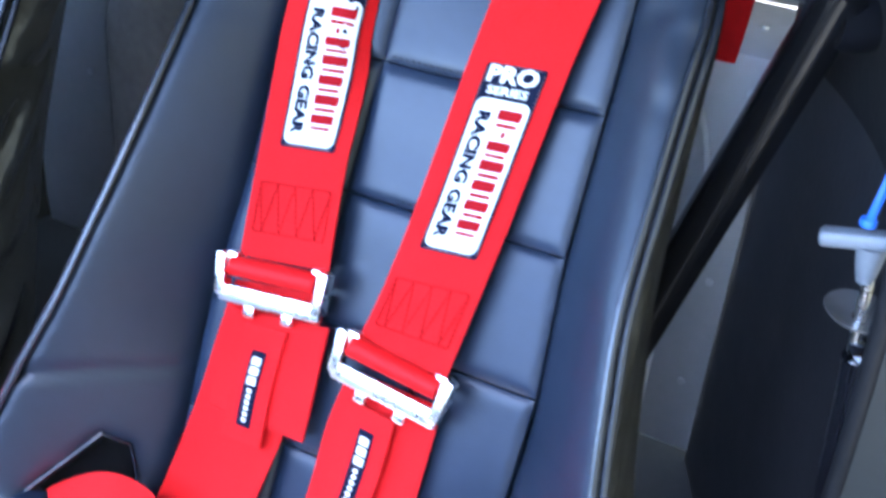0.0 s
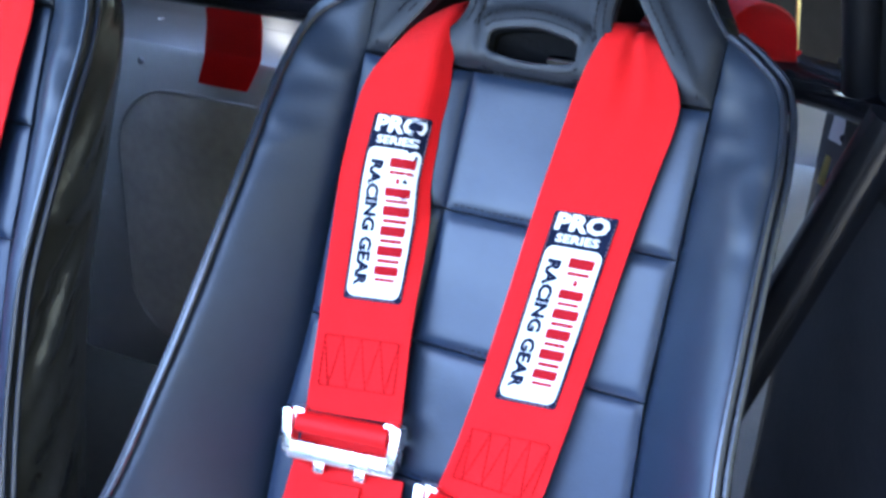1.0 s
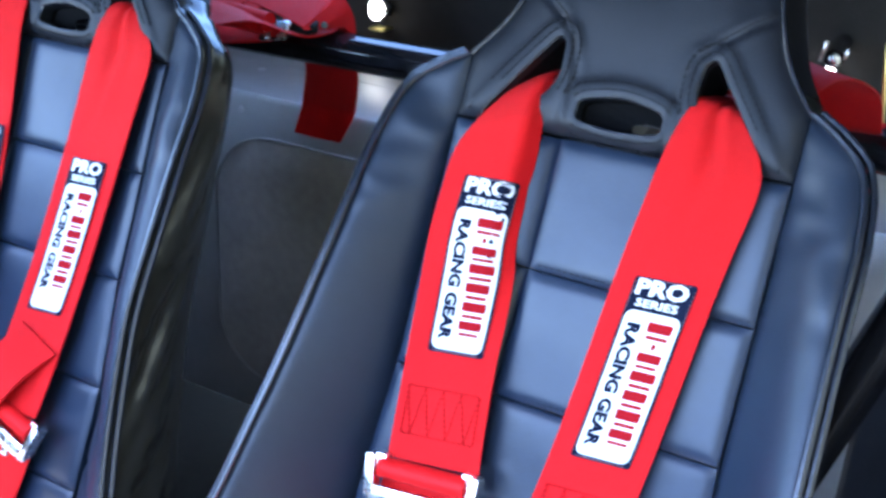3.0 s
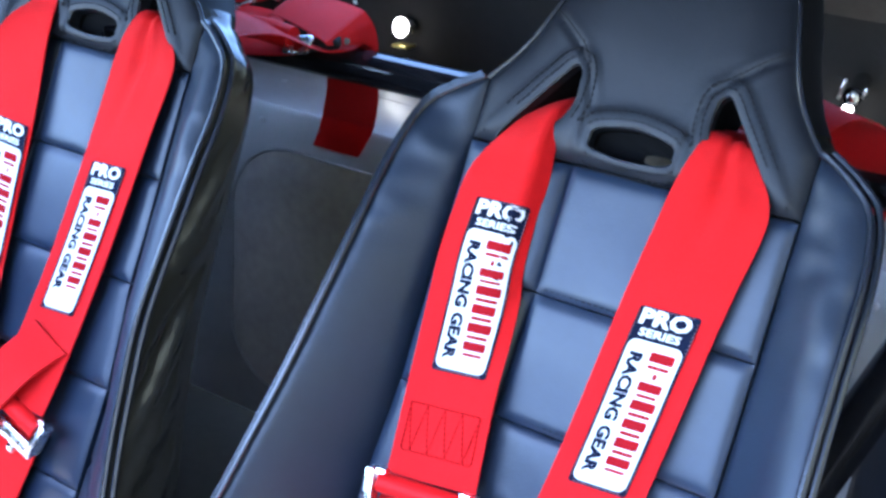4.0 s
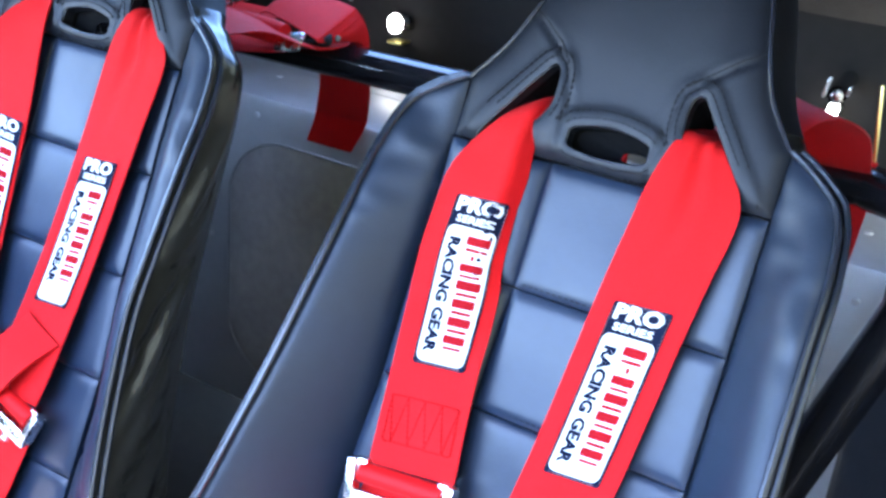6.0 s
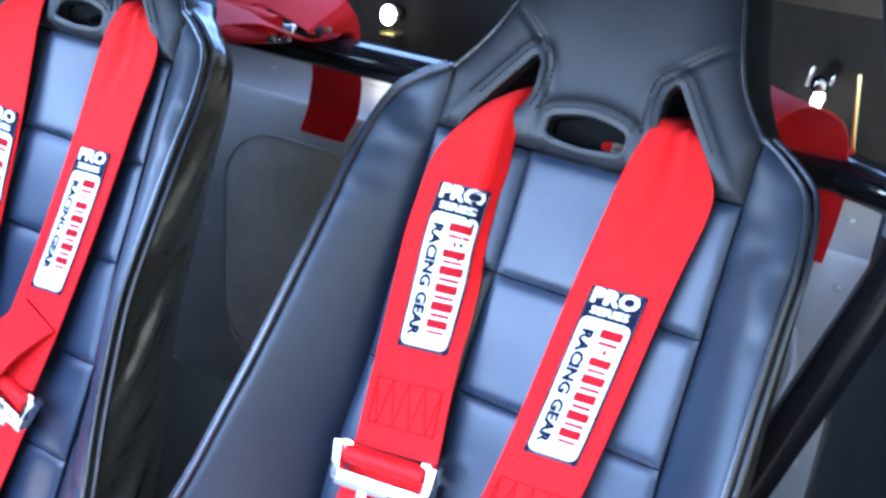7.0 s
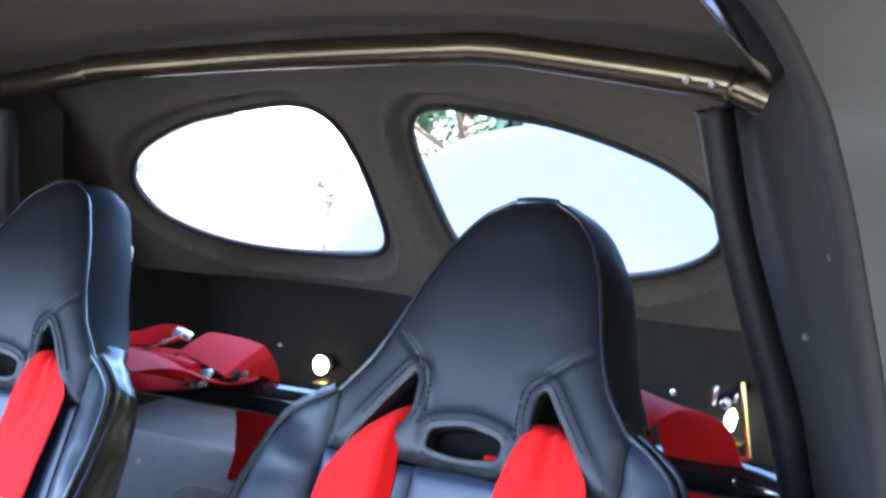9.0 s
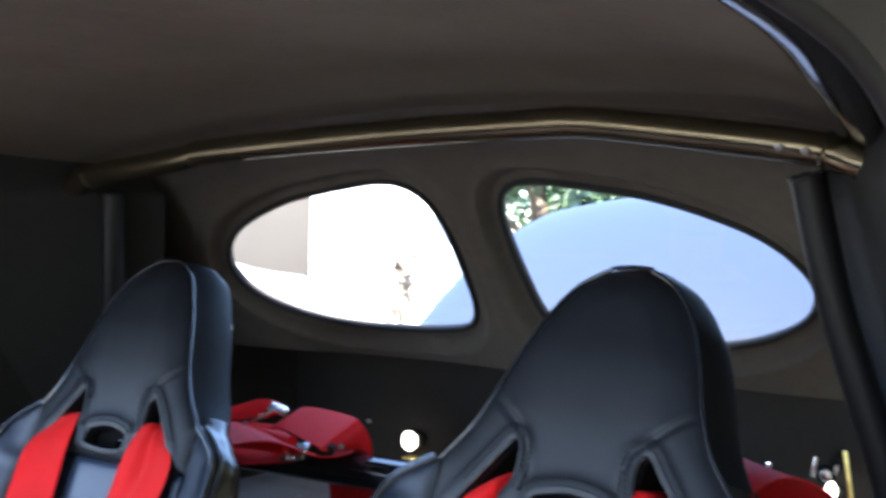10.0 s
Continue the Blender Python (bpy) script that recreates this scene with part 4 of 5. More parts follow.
def text_mesh(body, size, bold=0.0):
    """A flat bmesh of built-in lettering, centred on its origin."""
    cu = bpy.data.curves.new("lettering", 'FONT')
    cu.body, cu.size, cu.align_x, cu.align_y = body, size, 'CENTER', 'CENTER'
    cu.offset, cu.resolution_u = bold, 2
    ob = bpy.data.objects.new("lettering", cu)
    me = bpy.data.meshes.new_from_object(ob)
    bm = bmesh.new()
    bm.from_mesh(me)
    bpy.data.objects.remove(ob)
    bpy.data.curves.remove(cu)
    bpy.data.meshes.remove(me)
    return bm


def patch_shape(x0, y0, x1, y1, r):
    return rounded(x0, y0, x1, y1, r, 4)


def patch(parent, rib, arc0, s0, width=0.046, length=0.141):
    """Sewn label: x runs across the strap, y down it."""
    def put(x, y, h):
        return rib.at((s0 + x) / rib.width, rib.index(arc0 + y), 0.0012 + h)

    base = sheet(patch_shape(0, 0, width, length, 0.0025), (), 0.006, lambda a, b, h: put(a, b, 0.0012), None, skirt=0)
    lab = part("label", base, NAVY, parent, "woven navy and white label sewn on the strap")
    bm = sheet(patch_shape(0.0025, 0.0255, width - 0.0025, length - 0.0030, 0.006), (), 0.006, lambda a, b, h: put(a, b, 0.0016))
    part("white_field", bm, WHITE, lab)

    def lettering(body, size, cx, cy, turn, mat, sx=1.0, bold=0.0003):
        t = text_mesh(body, size, bold)
        for v in t.verts:
            x, y = v.co.x * sx, v.co.y
            if turn:                       # reads downwards, tops to the right
                x, y = y, x
            else:
                x, y = x, -y
            v.co = put(cx + x, cy + y, 0.0020)
        part("lettering", t, mat, lab)

    lettering("PRO", 0.0162, width / 2 - 0.0005, 0.0082, False, WHITE, 1.24, 0.0006)
    lettering("SERIES", 0.0080, width / 2 - 0.0005, 0.0197, False, WHITE, 1.42, 0.0002)
    lettering("RACING GEAR", 0.0132, 0.0112, 0.0255 + 0.0565, True, NAVY, 1.10, 0.00075)
    bm = bmesh.new()
    for x0, y0, x1, y1 in ((0.0011, 0.004, 0.0011, length - 0.004), (width - 0.0011, 0.004, width - 0.0011, length - 0.004), (0.004, 0.0011, width - 0.004, 0.0011), (0.004, length - 0.0013, width - 0.004, length - 0.0013)):
        n = int(max(x1 - x0, y1 - y0) / 0.0030)
        for k in range(n):
            tube(bm, [put(x0 + (x1 - x0) * q, y0 + (y1 - y0) * q, 0.0016) for q in ((k + 0.15) / n, (k + 0.70) / n)], 0.0004, 4)
    part("border_stitching", bm, LABEL_THREAD, lab)["kind"] = "stuff"
    # brand mark as plain upright blocks
    y = 0.0315
    for k, (ln, hi) in enumerate(((0.0150, 0.0185), (0.0080, 0.0), (0.0140, 0.0180), (0.0150, 0.0190), (0.0150, 0.0180), (0.0150, 0.0185), (0.0140, 0.0180))):
        if hi == 0.0:
            bars = [(0.0290, y + 0.0005, 0.0325, y + 0.006)]
        else:
            bars = [(0.0215, y, 0.0215 + hi, y + 0.56 * ln), (0.0225, y + 0.66 * ln, 0.0205 + hi, y + ln - 0.0015)]
        for x0, y0, x1, y1 in bars:
            part("mark", sheet(patch_shape(x0, y0, x1, y1 - 0.0006, 0.0014), (), 0.004, lambda a, b, h: put(a, b, 0.0020)), PRINT_RED, lab)
        y += ln
    bm = bmesh.new()
    for x in (0.0010, width - 0.0010):
        for yy in np.arange(0.002, length - 0.002, 0.0032):
            a, b = put(x, yy, 0.0022), put(x, yy + 0.0018, 0.0022)
            tube(bm, [a, b], 0.00045, 4)
    part("edge_stitching", bm, THREAD, lab)["kind"] = "stuff"
    return lab


def seat_matrix(u, v, w, turn, off):
    c, s = math.cos(radians(turn)), math.sin(radians(turn))
    m = Matrix((SU * c + SV * s, -SU * s + SV * c, SW)).transposed().to_4x4()
    m.translation = S(u, v, w) + off
    return m


def adjuster(parent, u, v, w, turn, off, wide=0.090):
    """Slide buckle: two cheeks, a front bar with two feet, a roller behind."""
    m = seat_matrix(u, v, w, turn, off)
    bm = bmesh.new()
    box(bm, m @ pose(0, -0.012, 0.004), wide, 0.0135, 0.0055, 0.0018)
    for x in (-0.017, 0.017):
        box(bm, m @ pose(x, -0.0215, 0.003), 0.0095, 0.011, 0.004, 0.0014)
    b = part("adjuster", bm, CHROME, parent, "bright zinc-plated slide buckle")
    for sx in (-1, 1):
        bm = bmesh.new()
        box(bm, m @ pose(sx * (wide / 2 - 0.001), 0.003, 0.004, 0, 0, -sx * 5), 0.0085, 0.034, 0.014, 0.0022)
        box(bm, m @ pose(sx * (wide / 2 - 0.006), 0.017, 0.001, 0, 0, 0), 0.012, 0.007, 0.010, 0.0018)
        part("cheek", bm, CHROME, b)
    bm = bmesh.new()
    tube(bm, [m @ Vector((-wide / 2, 0.012, 0.0)), m @ Vector((wide / 2, 0.012, 0.0))], 0.0045, 12)
    part("roller", bm, CHROME, b)
    return b


def box_stitch(parent, rib, a0, a1):
    """Crossed seam where the strap is doubled."""
    bm = bmesh.new()
    f0, f1 = 0.10, 0.90
    zig = [(f0 + (f1 - f0) * k / 8, a0 if k % 2 == 0 else a1) for k in range(9)]
    lines = [[(f0, a0), (f1, a0)], [(f0, a1), (f1, a1)], [(f0, a0), (f0, a1)], [(f1, a0), (f1, a1)], zig]
    for line in lines:
        for (fa, ya), (fb, yb) in zip(line, line[1:]):
            n = max(1, int(math.hypot((fb - fa) * rib.width, yb - ya) / 0.004))
            for k in range(n):
                p = [rib.at(fa + (fb - fa) * t, rib.index(ya + (yb - ya) * t), 0.0022) for t in ((k + 0.1) / n, (k + 0.75) / n)]
                tube(bm, p, 0.0007, 5)
    part("box_stitching", bm, RED_THREAD, parent)["kind"] = "stuff"


def shoulder_belt(label, upper, lower, patch_at, buckle, off=Vector((0, 0, 0)), flap=None, tail=None, seam=None, dent=None, curl=None):
    belt = thing("shoulder_belt", S(*[sum(c) / 2 for c in zip(*upper[3])]) + off, label, "seat belt", "shoulder belts of the racing harnesses")
    rib = Ribbon(seat_stations(upper, off=off), 10, curl)
    part("webbing", rib.mesh(dent=dent), RED, belt)
    patch(belt, rib, rib.arc_at(patch_at[0], off), patch_at[1], length=patch_at[2] if len(patch_at) > 2 else 0.141)
    if seam:
        box_stitch(belt, rib, rib.arc_at(seam[0], off), rib.arc_at(seam[1], off))
    if lower:
        low = Ribbon(seat_stations(lower, off=off))
        part("lower_webbing", low.mesh(), RED, belt)
    adjuster(belt, *buckle[:4], off, *buckle[4:])
    # rolled strap over the buckle's roller
    u, v, w, turn = buckle[:4]
    m = seat_matrix(u, v, w, turn, off)
    bm = bmesh.new()
    tube(bm, [m @ Vector((-0.0375, 0.010, 0.0035)), m @ Vector((0.0375, 0.010, 0.0035))], 0.0085, 14, squash=0.8)
    part("strap_roll", bm, RED, belt)
    if flap:
        fl = Ribbon(seat_stations(flap, off=off))
        part("flap", fl.mesh(0.003), RED, belt, "doubled end of the strap")
    if tail:
        tl = Ribbon(seat_stations(tail, off=off))
        t = part("pull_tab", tl.mesh(0.0028, 4, 0.0006), RED, belt, "narrow pull tab with a small navy label")
        a0 = tl.arc[-1] * 0.20
        bm = sheet(patch_shape(0, 0, 0.013, 0.061, 0.001), (), 0.006, lambda a, b, h: tl.at((0.013 + a) / tl.width, tl.index(a0 + b), 0.0026))
        small = part("small_label", bm, NAVY, belt, "small navy label with a line of white print")
        prints = [(0.0026, 0.005 + 0.0078 * k, 0.0104, 0.0112 + 0.0078 * k) for k in range(3)] + [(0.0046, 0.0300 + 0.0047 * k, 0.0084, 0.0332 + 0.0047 * k) for k in range(6)]
        for x0, y0, x1, y1 in prints:
            bm = sheet(patch_shape(x0, y0, x1, y1, 0.0006), (), 0.006, lambda a, b, h: tl.at((0.013 + a) / tl.width, tl.index(a0 + b), 0.0031))
            part("print_bar", bm, WHITE, small)
    return belt, rib


B2 = [((0.054, 0.044, -0.070), (0.090, 0.034, -0.070)), ((0.055, 0.034, -0.030), (0.090, 0.026, -0.030)), ((0.053, 0.026, 0.000), (0.0865, 0.021, -0.004)), ((0.047, 0.004, 0.010), (0.0985, 0.005, 0.003)),
      ((0.042, -0.022, 0.0135), (0.1105, -0.012, 0.009)), ((0.039, -0.045, 0.0135), (0.1150, -0.034, 0.014)), ((0.033, -0.090, 0.0130), (0.1085, -0.083, 0.017)),
      ((0.0285, -0.131, 0.0130), (0.103, -0.127, 0.017)), ((0.020, -0.220, 0.0140), (0.094, -0.214, 0.018)), ((0.012, -0.285, 0.0160), (0.0860, -0.279, 0.019)),
      ((0.003, -0.334, 0.0190), (0.0785, -0.338, 0.021))]
B2_LOW = [((0.001, -0.352, 0.012), (0.0790, -0.356, 0.012)), ((-0.006, -0.400, 0.013), (0.0790, -0.396, 0.013)), ((-0.007, -0.460, 0.015), (0.0770, -0.450, 0.015)), ((-0.010, -0.540, 0.030), (0.0680, -0.535, 0.030)), ((-0.014, -0.590, 0.055), (0.0600, -0.588, 0.055))]
B1 = [((-0.092, 0.034, -0.070), (-0.058, 0.044, -0.070)), ((-0.094, 0.020, -0.030), (-0.057, 0.038, -0.030)), ((-0.096, 0.003, 0.000), (-0.058, 0.025, -0.002)), ((-0.110, -0.024, 0.012), (-0.052, -0.004, 0.014)),
      ((-0.1205, -0.048, 0.014), (-0.0470, -0.040, 0.016)), ((-0.1235, -0.080, 0.0145), (-0.0490, -0.076, 0.016)), ((-0.1245, -0.115, 0.015), (-0.0510, -0.110, 0.012)), ((-0.1220, -0.150, 0.016), (-0.0460, -0.142, 0.015)),
      ((-0.1160, -0.232, 0.018), (-0.0390, -0.222, 0.020)), ((-0.1110, -0.297, 0.020), (-0.0320, -0.286, 0.022))]
B1_LOW = [((-0.114, -0.318, 0.013), (-0.032, -0.306, 0.013)), ((-0.118, -0.360, 0.013), (-0.034, -0.345, 0.013)), ((-0.123, -0.430, 0.015), (-0.038, -0.412, 0.015)), ((-0.131, -0.510, 0.026), (-0.048, -0.494, 0.026)), ((-0.138, -0.590, 0.055), (-0.060, -0.580, 0.055))]
shoulder_belt("red shoulder belt with sewn label and buckle on the driver's seat", B2, B2_LOW, (-0.1065, 0.0155), (0.039, -0.346, 0.0215, -6), seam=(-0.272, -0.312), dent=(0.66, -0.006, 0.0060),
              tail=[((0.012, -0.372, 0.021), (0.050, -0.376, 0.021)), ((0.012, -0.410, 0.0215), (0.050, -0.414, 0.0215)), ((0.010, -0.450, 0.022), (0.047, -0.453, 0.022))])
shoulder_belt("red shoulder belt, curled at its slot, on the driver's seat", B1, B1_LOW, (-0.064, 0.0175), (-0.0735, -0.311, 0.023, 6), seam=(-0.233, -0.271), curl=(0.73, -0.065, -0.20, 1.4),
              flap=[((-0.109, -0.340, 0.018), (-0.022, -0.328, 0.018)), ((-0.108, -0.380, 0.022), (-0.019, -0.370, 0.022)), ((-0.107, -0.418, 0.020), (-0.019, -0.418, 0.020))],
              tail=[((-0.089, -0.345, 0.024), (-0.052, -0.341, 0.024)), ((-0.089, -0.390, 0.0265), (-0.052, -0.388, 0.0265)), ((-0.088, -0.436, 0.024), (-0.051, -0.435, 0.024))])
P2 = [((a[0] + sh, a[1], a[2]), (b[0] + sh, b[1], b[2])) for (a, b), sh in zip(B2[:-1], (0.004, 0.004, 0.004, 0.006, 0.010, 0.012, 0.016, 0.018, 0.020, 0.021))] + [((0.027, -0.335, 0.019), (0.1010, -0.331, 0.021)), ((0.021, -0.373, 0.021), (0.0940, -0.373, 0.022))]
P2_LOW = [((0.019, -0.393, 0.013), (0.093, -0.393, 0.013)), ((0.004, -0.480, 0.016), (0.080, -0.480, 0.016)), ((0.000, -0.560, 0.030), (0.074, -0.560, 0.030)), ((-0.004, -0.600, 0.050), (0.070, -0.600, 0.050))]
P1 = [((-b[0] - 0.002, b[1], b[2]), (-a[0] - 0.002, a[1], a[2])) for a, b in B2]
P1_LOW = [((-b[0], b[1], b[2]), (-a[0], a[1], a[2])) for a, b in B2_LOW]
shoulder_belt("red shoulder belt with twisted loose end on the passenger's seat", P2, P2_LOW, (-0.124, 0.0155, 0.152), (0.058, -0.386, 0.023, -14), D_SEAT, dent=(0.55, -0.030, 0.0085),
              flap=[((0.052, -0.290, 0.022), (0.102, -0.308, 0.022)), ((0.026, -0.334, 0.036), (0.076, -0.344, 0.036)), ((-0.002, -0.382, 0.046), (0.042, -0.402, 0.040))])
shoulder_belt("red webbing shoulder belt with label on the passenger's seat", P1, P1_LOW, (-0.112, 0.0255), (-0.041, -0.346, 0.0215, 6), D_SEAT)


def strap(name, stations, label, per=8, thick=0.0016, parent=None):
    rib = Ribbon(stations, per)
    if parent is not None:
        return part(name, rib.mesh(thick), RED, parent)
    mid = (np.array(stations[0][0]) + np.array(stations[0][1])) / 2
    t = thing(name, mid, label, "seat belt")
    part("webbing", rib.mesh(thick), RED, t)
    return t


# lap belts through the lower cut-outs
for off, who in ((Vector((0, 0, 0)), "driver's"), (D_SEAT, "passenger's")):
    for side in (-1, 1):
        rows_ = [((0.200, -0.512, 0.020), (0.204, -0.538, 0.020)), ((0.214, -0.527, 0.060), (0.220, -0.562, 0.090)), ((0.190, -0.506, 0.061), (0.202, -0.572, 0.101)), ((0.160, -0.488, 0.062), (0.166, -0.562, 0.106)),
                 ((0.130, -0.483, 0.062), (0.132, -0.556, 0.110)), ((0.104, -0.492, 0.062), (0.100, -0.565, 0.110)), ((0.092, -0.530, 0.066), (0.086, -0.605, 0.112)), ((0.090, -0.580, 0.080), (0.080, -0.650, 0.125))]
        strap("lap_belt", [(tuple(S(side * a[0], *a[1:]) + off), tuple(S(side * b[0], *b[1:]) + off)) for a, b in rows_],
              "red webbing lap belt through the slot of the %s seat" % who)

# the straps run back from the slots, over the harness bar, and hang behind it
BAR_Y, BAR_Z, BAR_R = 0.268, 0.736, 0.0235
for off, who, spread in ((Vector((0, 0, 0)), "driver's", 0.022), (D_SEAT, "passenger's", 0.022)):
    for side in (-1, 1):
        x0 = off.x + side * 0.072
        xb = off.x + side * (0.072 + spread) + (0.029 if side > 0 else -0.030) * (off.x == 0)
        path = [(S(0, 0.038, -0.074).y, S(0, 0.038, -0.074).z + off.z, x0, 0.030), (0.13, 0.834 - 0.038 * (off.x < 0), (x0 + xb) / 2, 0.034), (0.20, 0.812 - 0.042 * (off.x < 0), xb - side * 0.004, 0.037),
                (BAR_Y - 0.020, BAR_Z + BAR_R - 0.003, xb, 0.038), (BAR_Y, BAR_Z + BAR_R + 0.001, xb, 0.038), (BAR_Y + 0.020, BAR_Z + 0.014, xb, 0.038), (BAR_Y + 0.0265, BAR_Z - 0.004, xb, 0.038),
                (BAR_Y + 0.026, 0.690, xb - 0.002, 0.038), (BAR_Y + 0.028, 0.650, xb - 0.006, 0.038), (BAR_Y + 0.030, 0.605, xb - 0.010, 0.038)]
        if side > 0 and off.x == 0:
            path = path[:8] + [(BAR_Y + 0.027, 0.662, xb - 0.004, 0.038), (BAR_Y + 0.028, 0.632, xb - 0.007, 0.038)]
        if side > 0 and off.x < 0:         # bends over the bulkhead's edge and hangs down its face
            path = path[:7] + [(0.318, 0.688, -0.482, 0.039), (0.345, 0.6435, -0.504, 0.041), (0.3515, 0.632, -0.510, 0.041), (0.3535, 0.617, -0.516, 0.040), (0.3535, 0.587, -0.529, 0.037)]
        if side < 0 and off.x < 0:
            path = path[:7]
        strap("anchor_strap", [((x - h, y, z + 0.006 * (k < 3) * (side > 0)), (x + h, y, z - 0.010 * (k < 3) * (side > 0))) for k, (y, z, x, h) in enumerate(path)],
              "red webbing strap of the %s harness wrapped over the black bar" % who)

# spare harness ends heaped on the bar between the seats
heap = thing("belt_heap", (-0.53, BAR_Y, BAR_Z + BAR_R), "red harness straps and buckles heaped on the black bar", "seat belt")
strap("strap_end", [((-0.556, 0.231, 0.770), (-0.553, 0.280, 0.793)), ((-0.536, 0.225, 0.782), (-0.531, 0.276, 0.803)), ((-0.495, 0.216, 0.7785), (-0.488, 0.276, 0.8025)), ((-0.449, 0.208, 0.7695), (-0.446, 0.273, 0.7985)),
                    ((-0.443, 0.208, 0.766), (-0.438, 0.277, 0.792)), ((-0.438, 0.226, 0.764), (-0.434, 0.283, 0.782)), ((-0.436, 0.250, 0.7615), (-0.433, 0.291, 0.768)), ((-0.436, 0.272, 0.7605), (-0.433, 0.296, 0.750)), ((-0.436, 0.292, 0.748), (-0.433, 0.299, 0.735))], "", parent=heap)
bm = bmesh.new()
roll_ = smooth_curve([(-0.650, 0.214, 0.762), (-0.578, 0.201, 0.769), (-0.530, 0.198, 0.771), (-0.484, 0.197, 0.768)], 6)
tube(bm, roll_, [0.0165 - 0.003 * k / len(roll_) for k in range(len(roll_))], 20, squash=0.85)
part("rolled_strap", bm, RED, heap, "rolled-up red strap")
strap("strap_end", [((-0.650, 0.188, 0.735), (-0.650, 0.235, 0.755)), ((-0.574, 0.189, 0.736), (-0.575, 0.235, 0.757)), ((-0.512, 0.194, 0.744), (-0.520, 0.232, 0.757)), ((-0.480, 0.200, 0.750), (-0.485, 0.230, 0.757))], "", parent=heap)
strap("strap_end", [((-0.705, 0.270, 0.766), (-0.705, 0.285, 0.782)), ((-0.666, 0.268, 0.773), (-0.668, 0.284, 0.790)), ((-0.625, 0.266, 0.778), (-0.625, 0.284, 0.803)), ((-0.592, 0.268, 0.784), (-0.590, 0.282, 0.805)), ((-0.578, 0.272, 0.790), (-0.577, 0.282, 0.800))], "", parent=heap)
strap("strap_end", [((-0.700, 0.232, 0.756), (-0.700, 0.290, 0.764)), ((-0.650, 0.232, 0.758), (-0.650, 0.292, 0.768)), ((-0.600, 0.234, 0.760), (-0.600, 0.292, 0.770)), ((-0.556, 0.236, 0.760), (-0.556, 0.290, 0.768))], "", parent=heap)
bm = bmesh.new()
box(bm, pose(-0.472, 0.193, 0.763, 42, -10, 8), 0.034, 0.024, 0.006, 0.002, 3)
part("buckle_plate", bm, CHROME, heap, "bright buckle end")
bm = bmesh.new()
box(bm, pose(-0.574, 0.270, 0.797, 40, 15, 15), 0.026, 0.014, 0.005, 0.0018, 3)
part("buckle_plate", bm, CHROME, heap, "bright buckle end")
bm = bmesh.new()
tube(bm, [(-0.606, 0.232, 0.776), (-0.585, 0.246, 0.788), (-0.568, 0.262, 0.797)], 0.0028, 8)
part("buckle_bar", bm, CHROME, heap)
bm = bmesh.new()
box(bm, pose(-0.458, 0.222, 0.7635, 20, -14, 12), 0.044, 0.020, 0.012, 0.004, 3)
part("plastic_tab", bm, RUBBER, heap, "black plastic tab of the buckle")
bm = bmesh.new()
disc(bm, pose(-0.4355, 0.235, 0.768, 70, 0, 60), 0.004, 0.003, 14, 0.0008)
part("snap", bm, BOLT, heap)

# ---------------------------------------------------------------- small fittings
def well_lamp(x, z, fat=1.0, tilt=0.0):
    lamp = thing("well_lamp", (x, WY, z), "small glowing lens in a bright metal bracket on the well wall", "lamp", "lamps in the luggage well")
    bm = bmesh.new()
    disc(bm, pose(x, WY - 0.010, z, 90), 0.017 * fat, 0.020, 24, 0.003)
    part("housing", bm, CHROME, lamp)
    bm = bmesh.new()
    r = bmesh.ops.create_uvsphere(bm, u_segments=18, v_segments=10, radius=0.0155)
    for v in bm.verts:
        v.co = Vector((x + v.co.x * fat + v.co.z * tilt, WY - 0.024 + v.co.y * 0.5, z + v.co.z))
    part("lens", bm, LAMP_GLOW, lamp, "glowing lens")
    bm = bmesh.new()
    box(bm, pose(x + 0.004, WY - 0.016, z - 0.028), 0.026, 0.028, 0.004, 0.001)
    part("bracket", bm, BRASS, lamp)
    return lamp


well_lamp(-0.602, 0.708, 0.8)
# no lamp here: the glow replaces a bright reflection on a chrome bracket
well_lamp(0.055, 0.719, 0.45, 0.10)
clamp = thing("pipe_clamp", (0.062, WY, 0.757), "bright nut and clip on a short dark pipe", "clamp")
bm = bmesh.new()
tube(bm, [(0.062, WY, 0.757), (0.070, 0.520, 0.759)], 0.011, 16)
part("pipe", bm, TUBE, clamp)
bm = bmesh.new()
disc(bm, pose(0.071, 0.517, 0.758, 90, 0, 10), 0.0075, 0.010, 6, 0.0015)
part("nut", bm, CHROME, clamp)
for x_, h_ in ((0.0575, 0.024), (0.083, 0.012)):
    bm = bmesh.new()
    box(bm, pose(x_, 0.519, 0.766, 0, 10, 0), 0.0035, 0.006, h_, 0.001)
    part("clip", bm, CHROME, clamp)
# fasteners on the trim
for k, (p, n) in enumerate((((-0.703, 0.628, 0.728), (0, -1, 0)), ((-0.028, 0.624, 0.742), (0, -1, 0)), ((0.2700, 0.007, 0.971), (-0.8, -0.6, 0)), ((0.2325, 0.132, 0.899), (-0.8, -0.6, 0)))):
    f_ = thing("trim_screw", p, "small bright screw head in the dark trim", "screw", "screws in the trim")
    bm = bmesh.new()
    disc(bm, Matrix.Translation(p) @ Vector(n).to_track_quat('Z', 'Y').to_matrix().to_4x4(), 0.0045 if k < 2 else 0.0030, 0.004, 14, 0.001)
    part("head", bm, CHROME if k < 2 else BOLT, f_)
strip = thing("edge_strip", (0.148, 0.30, 0.74), "thin yellow-zinc edge strip behind the bar", "strip")
bm = bmesh.new()
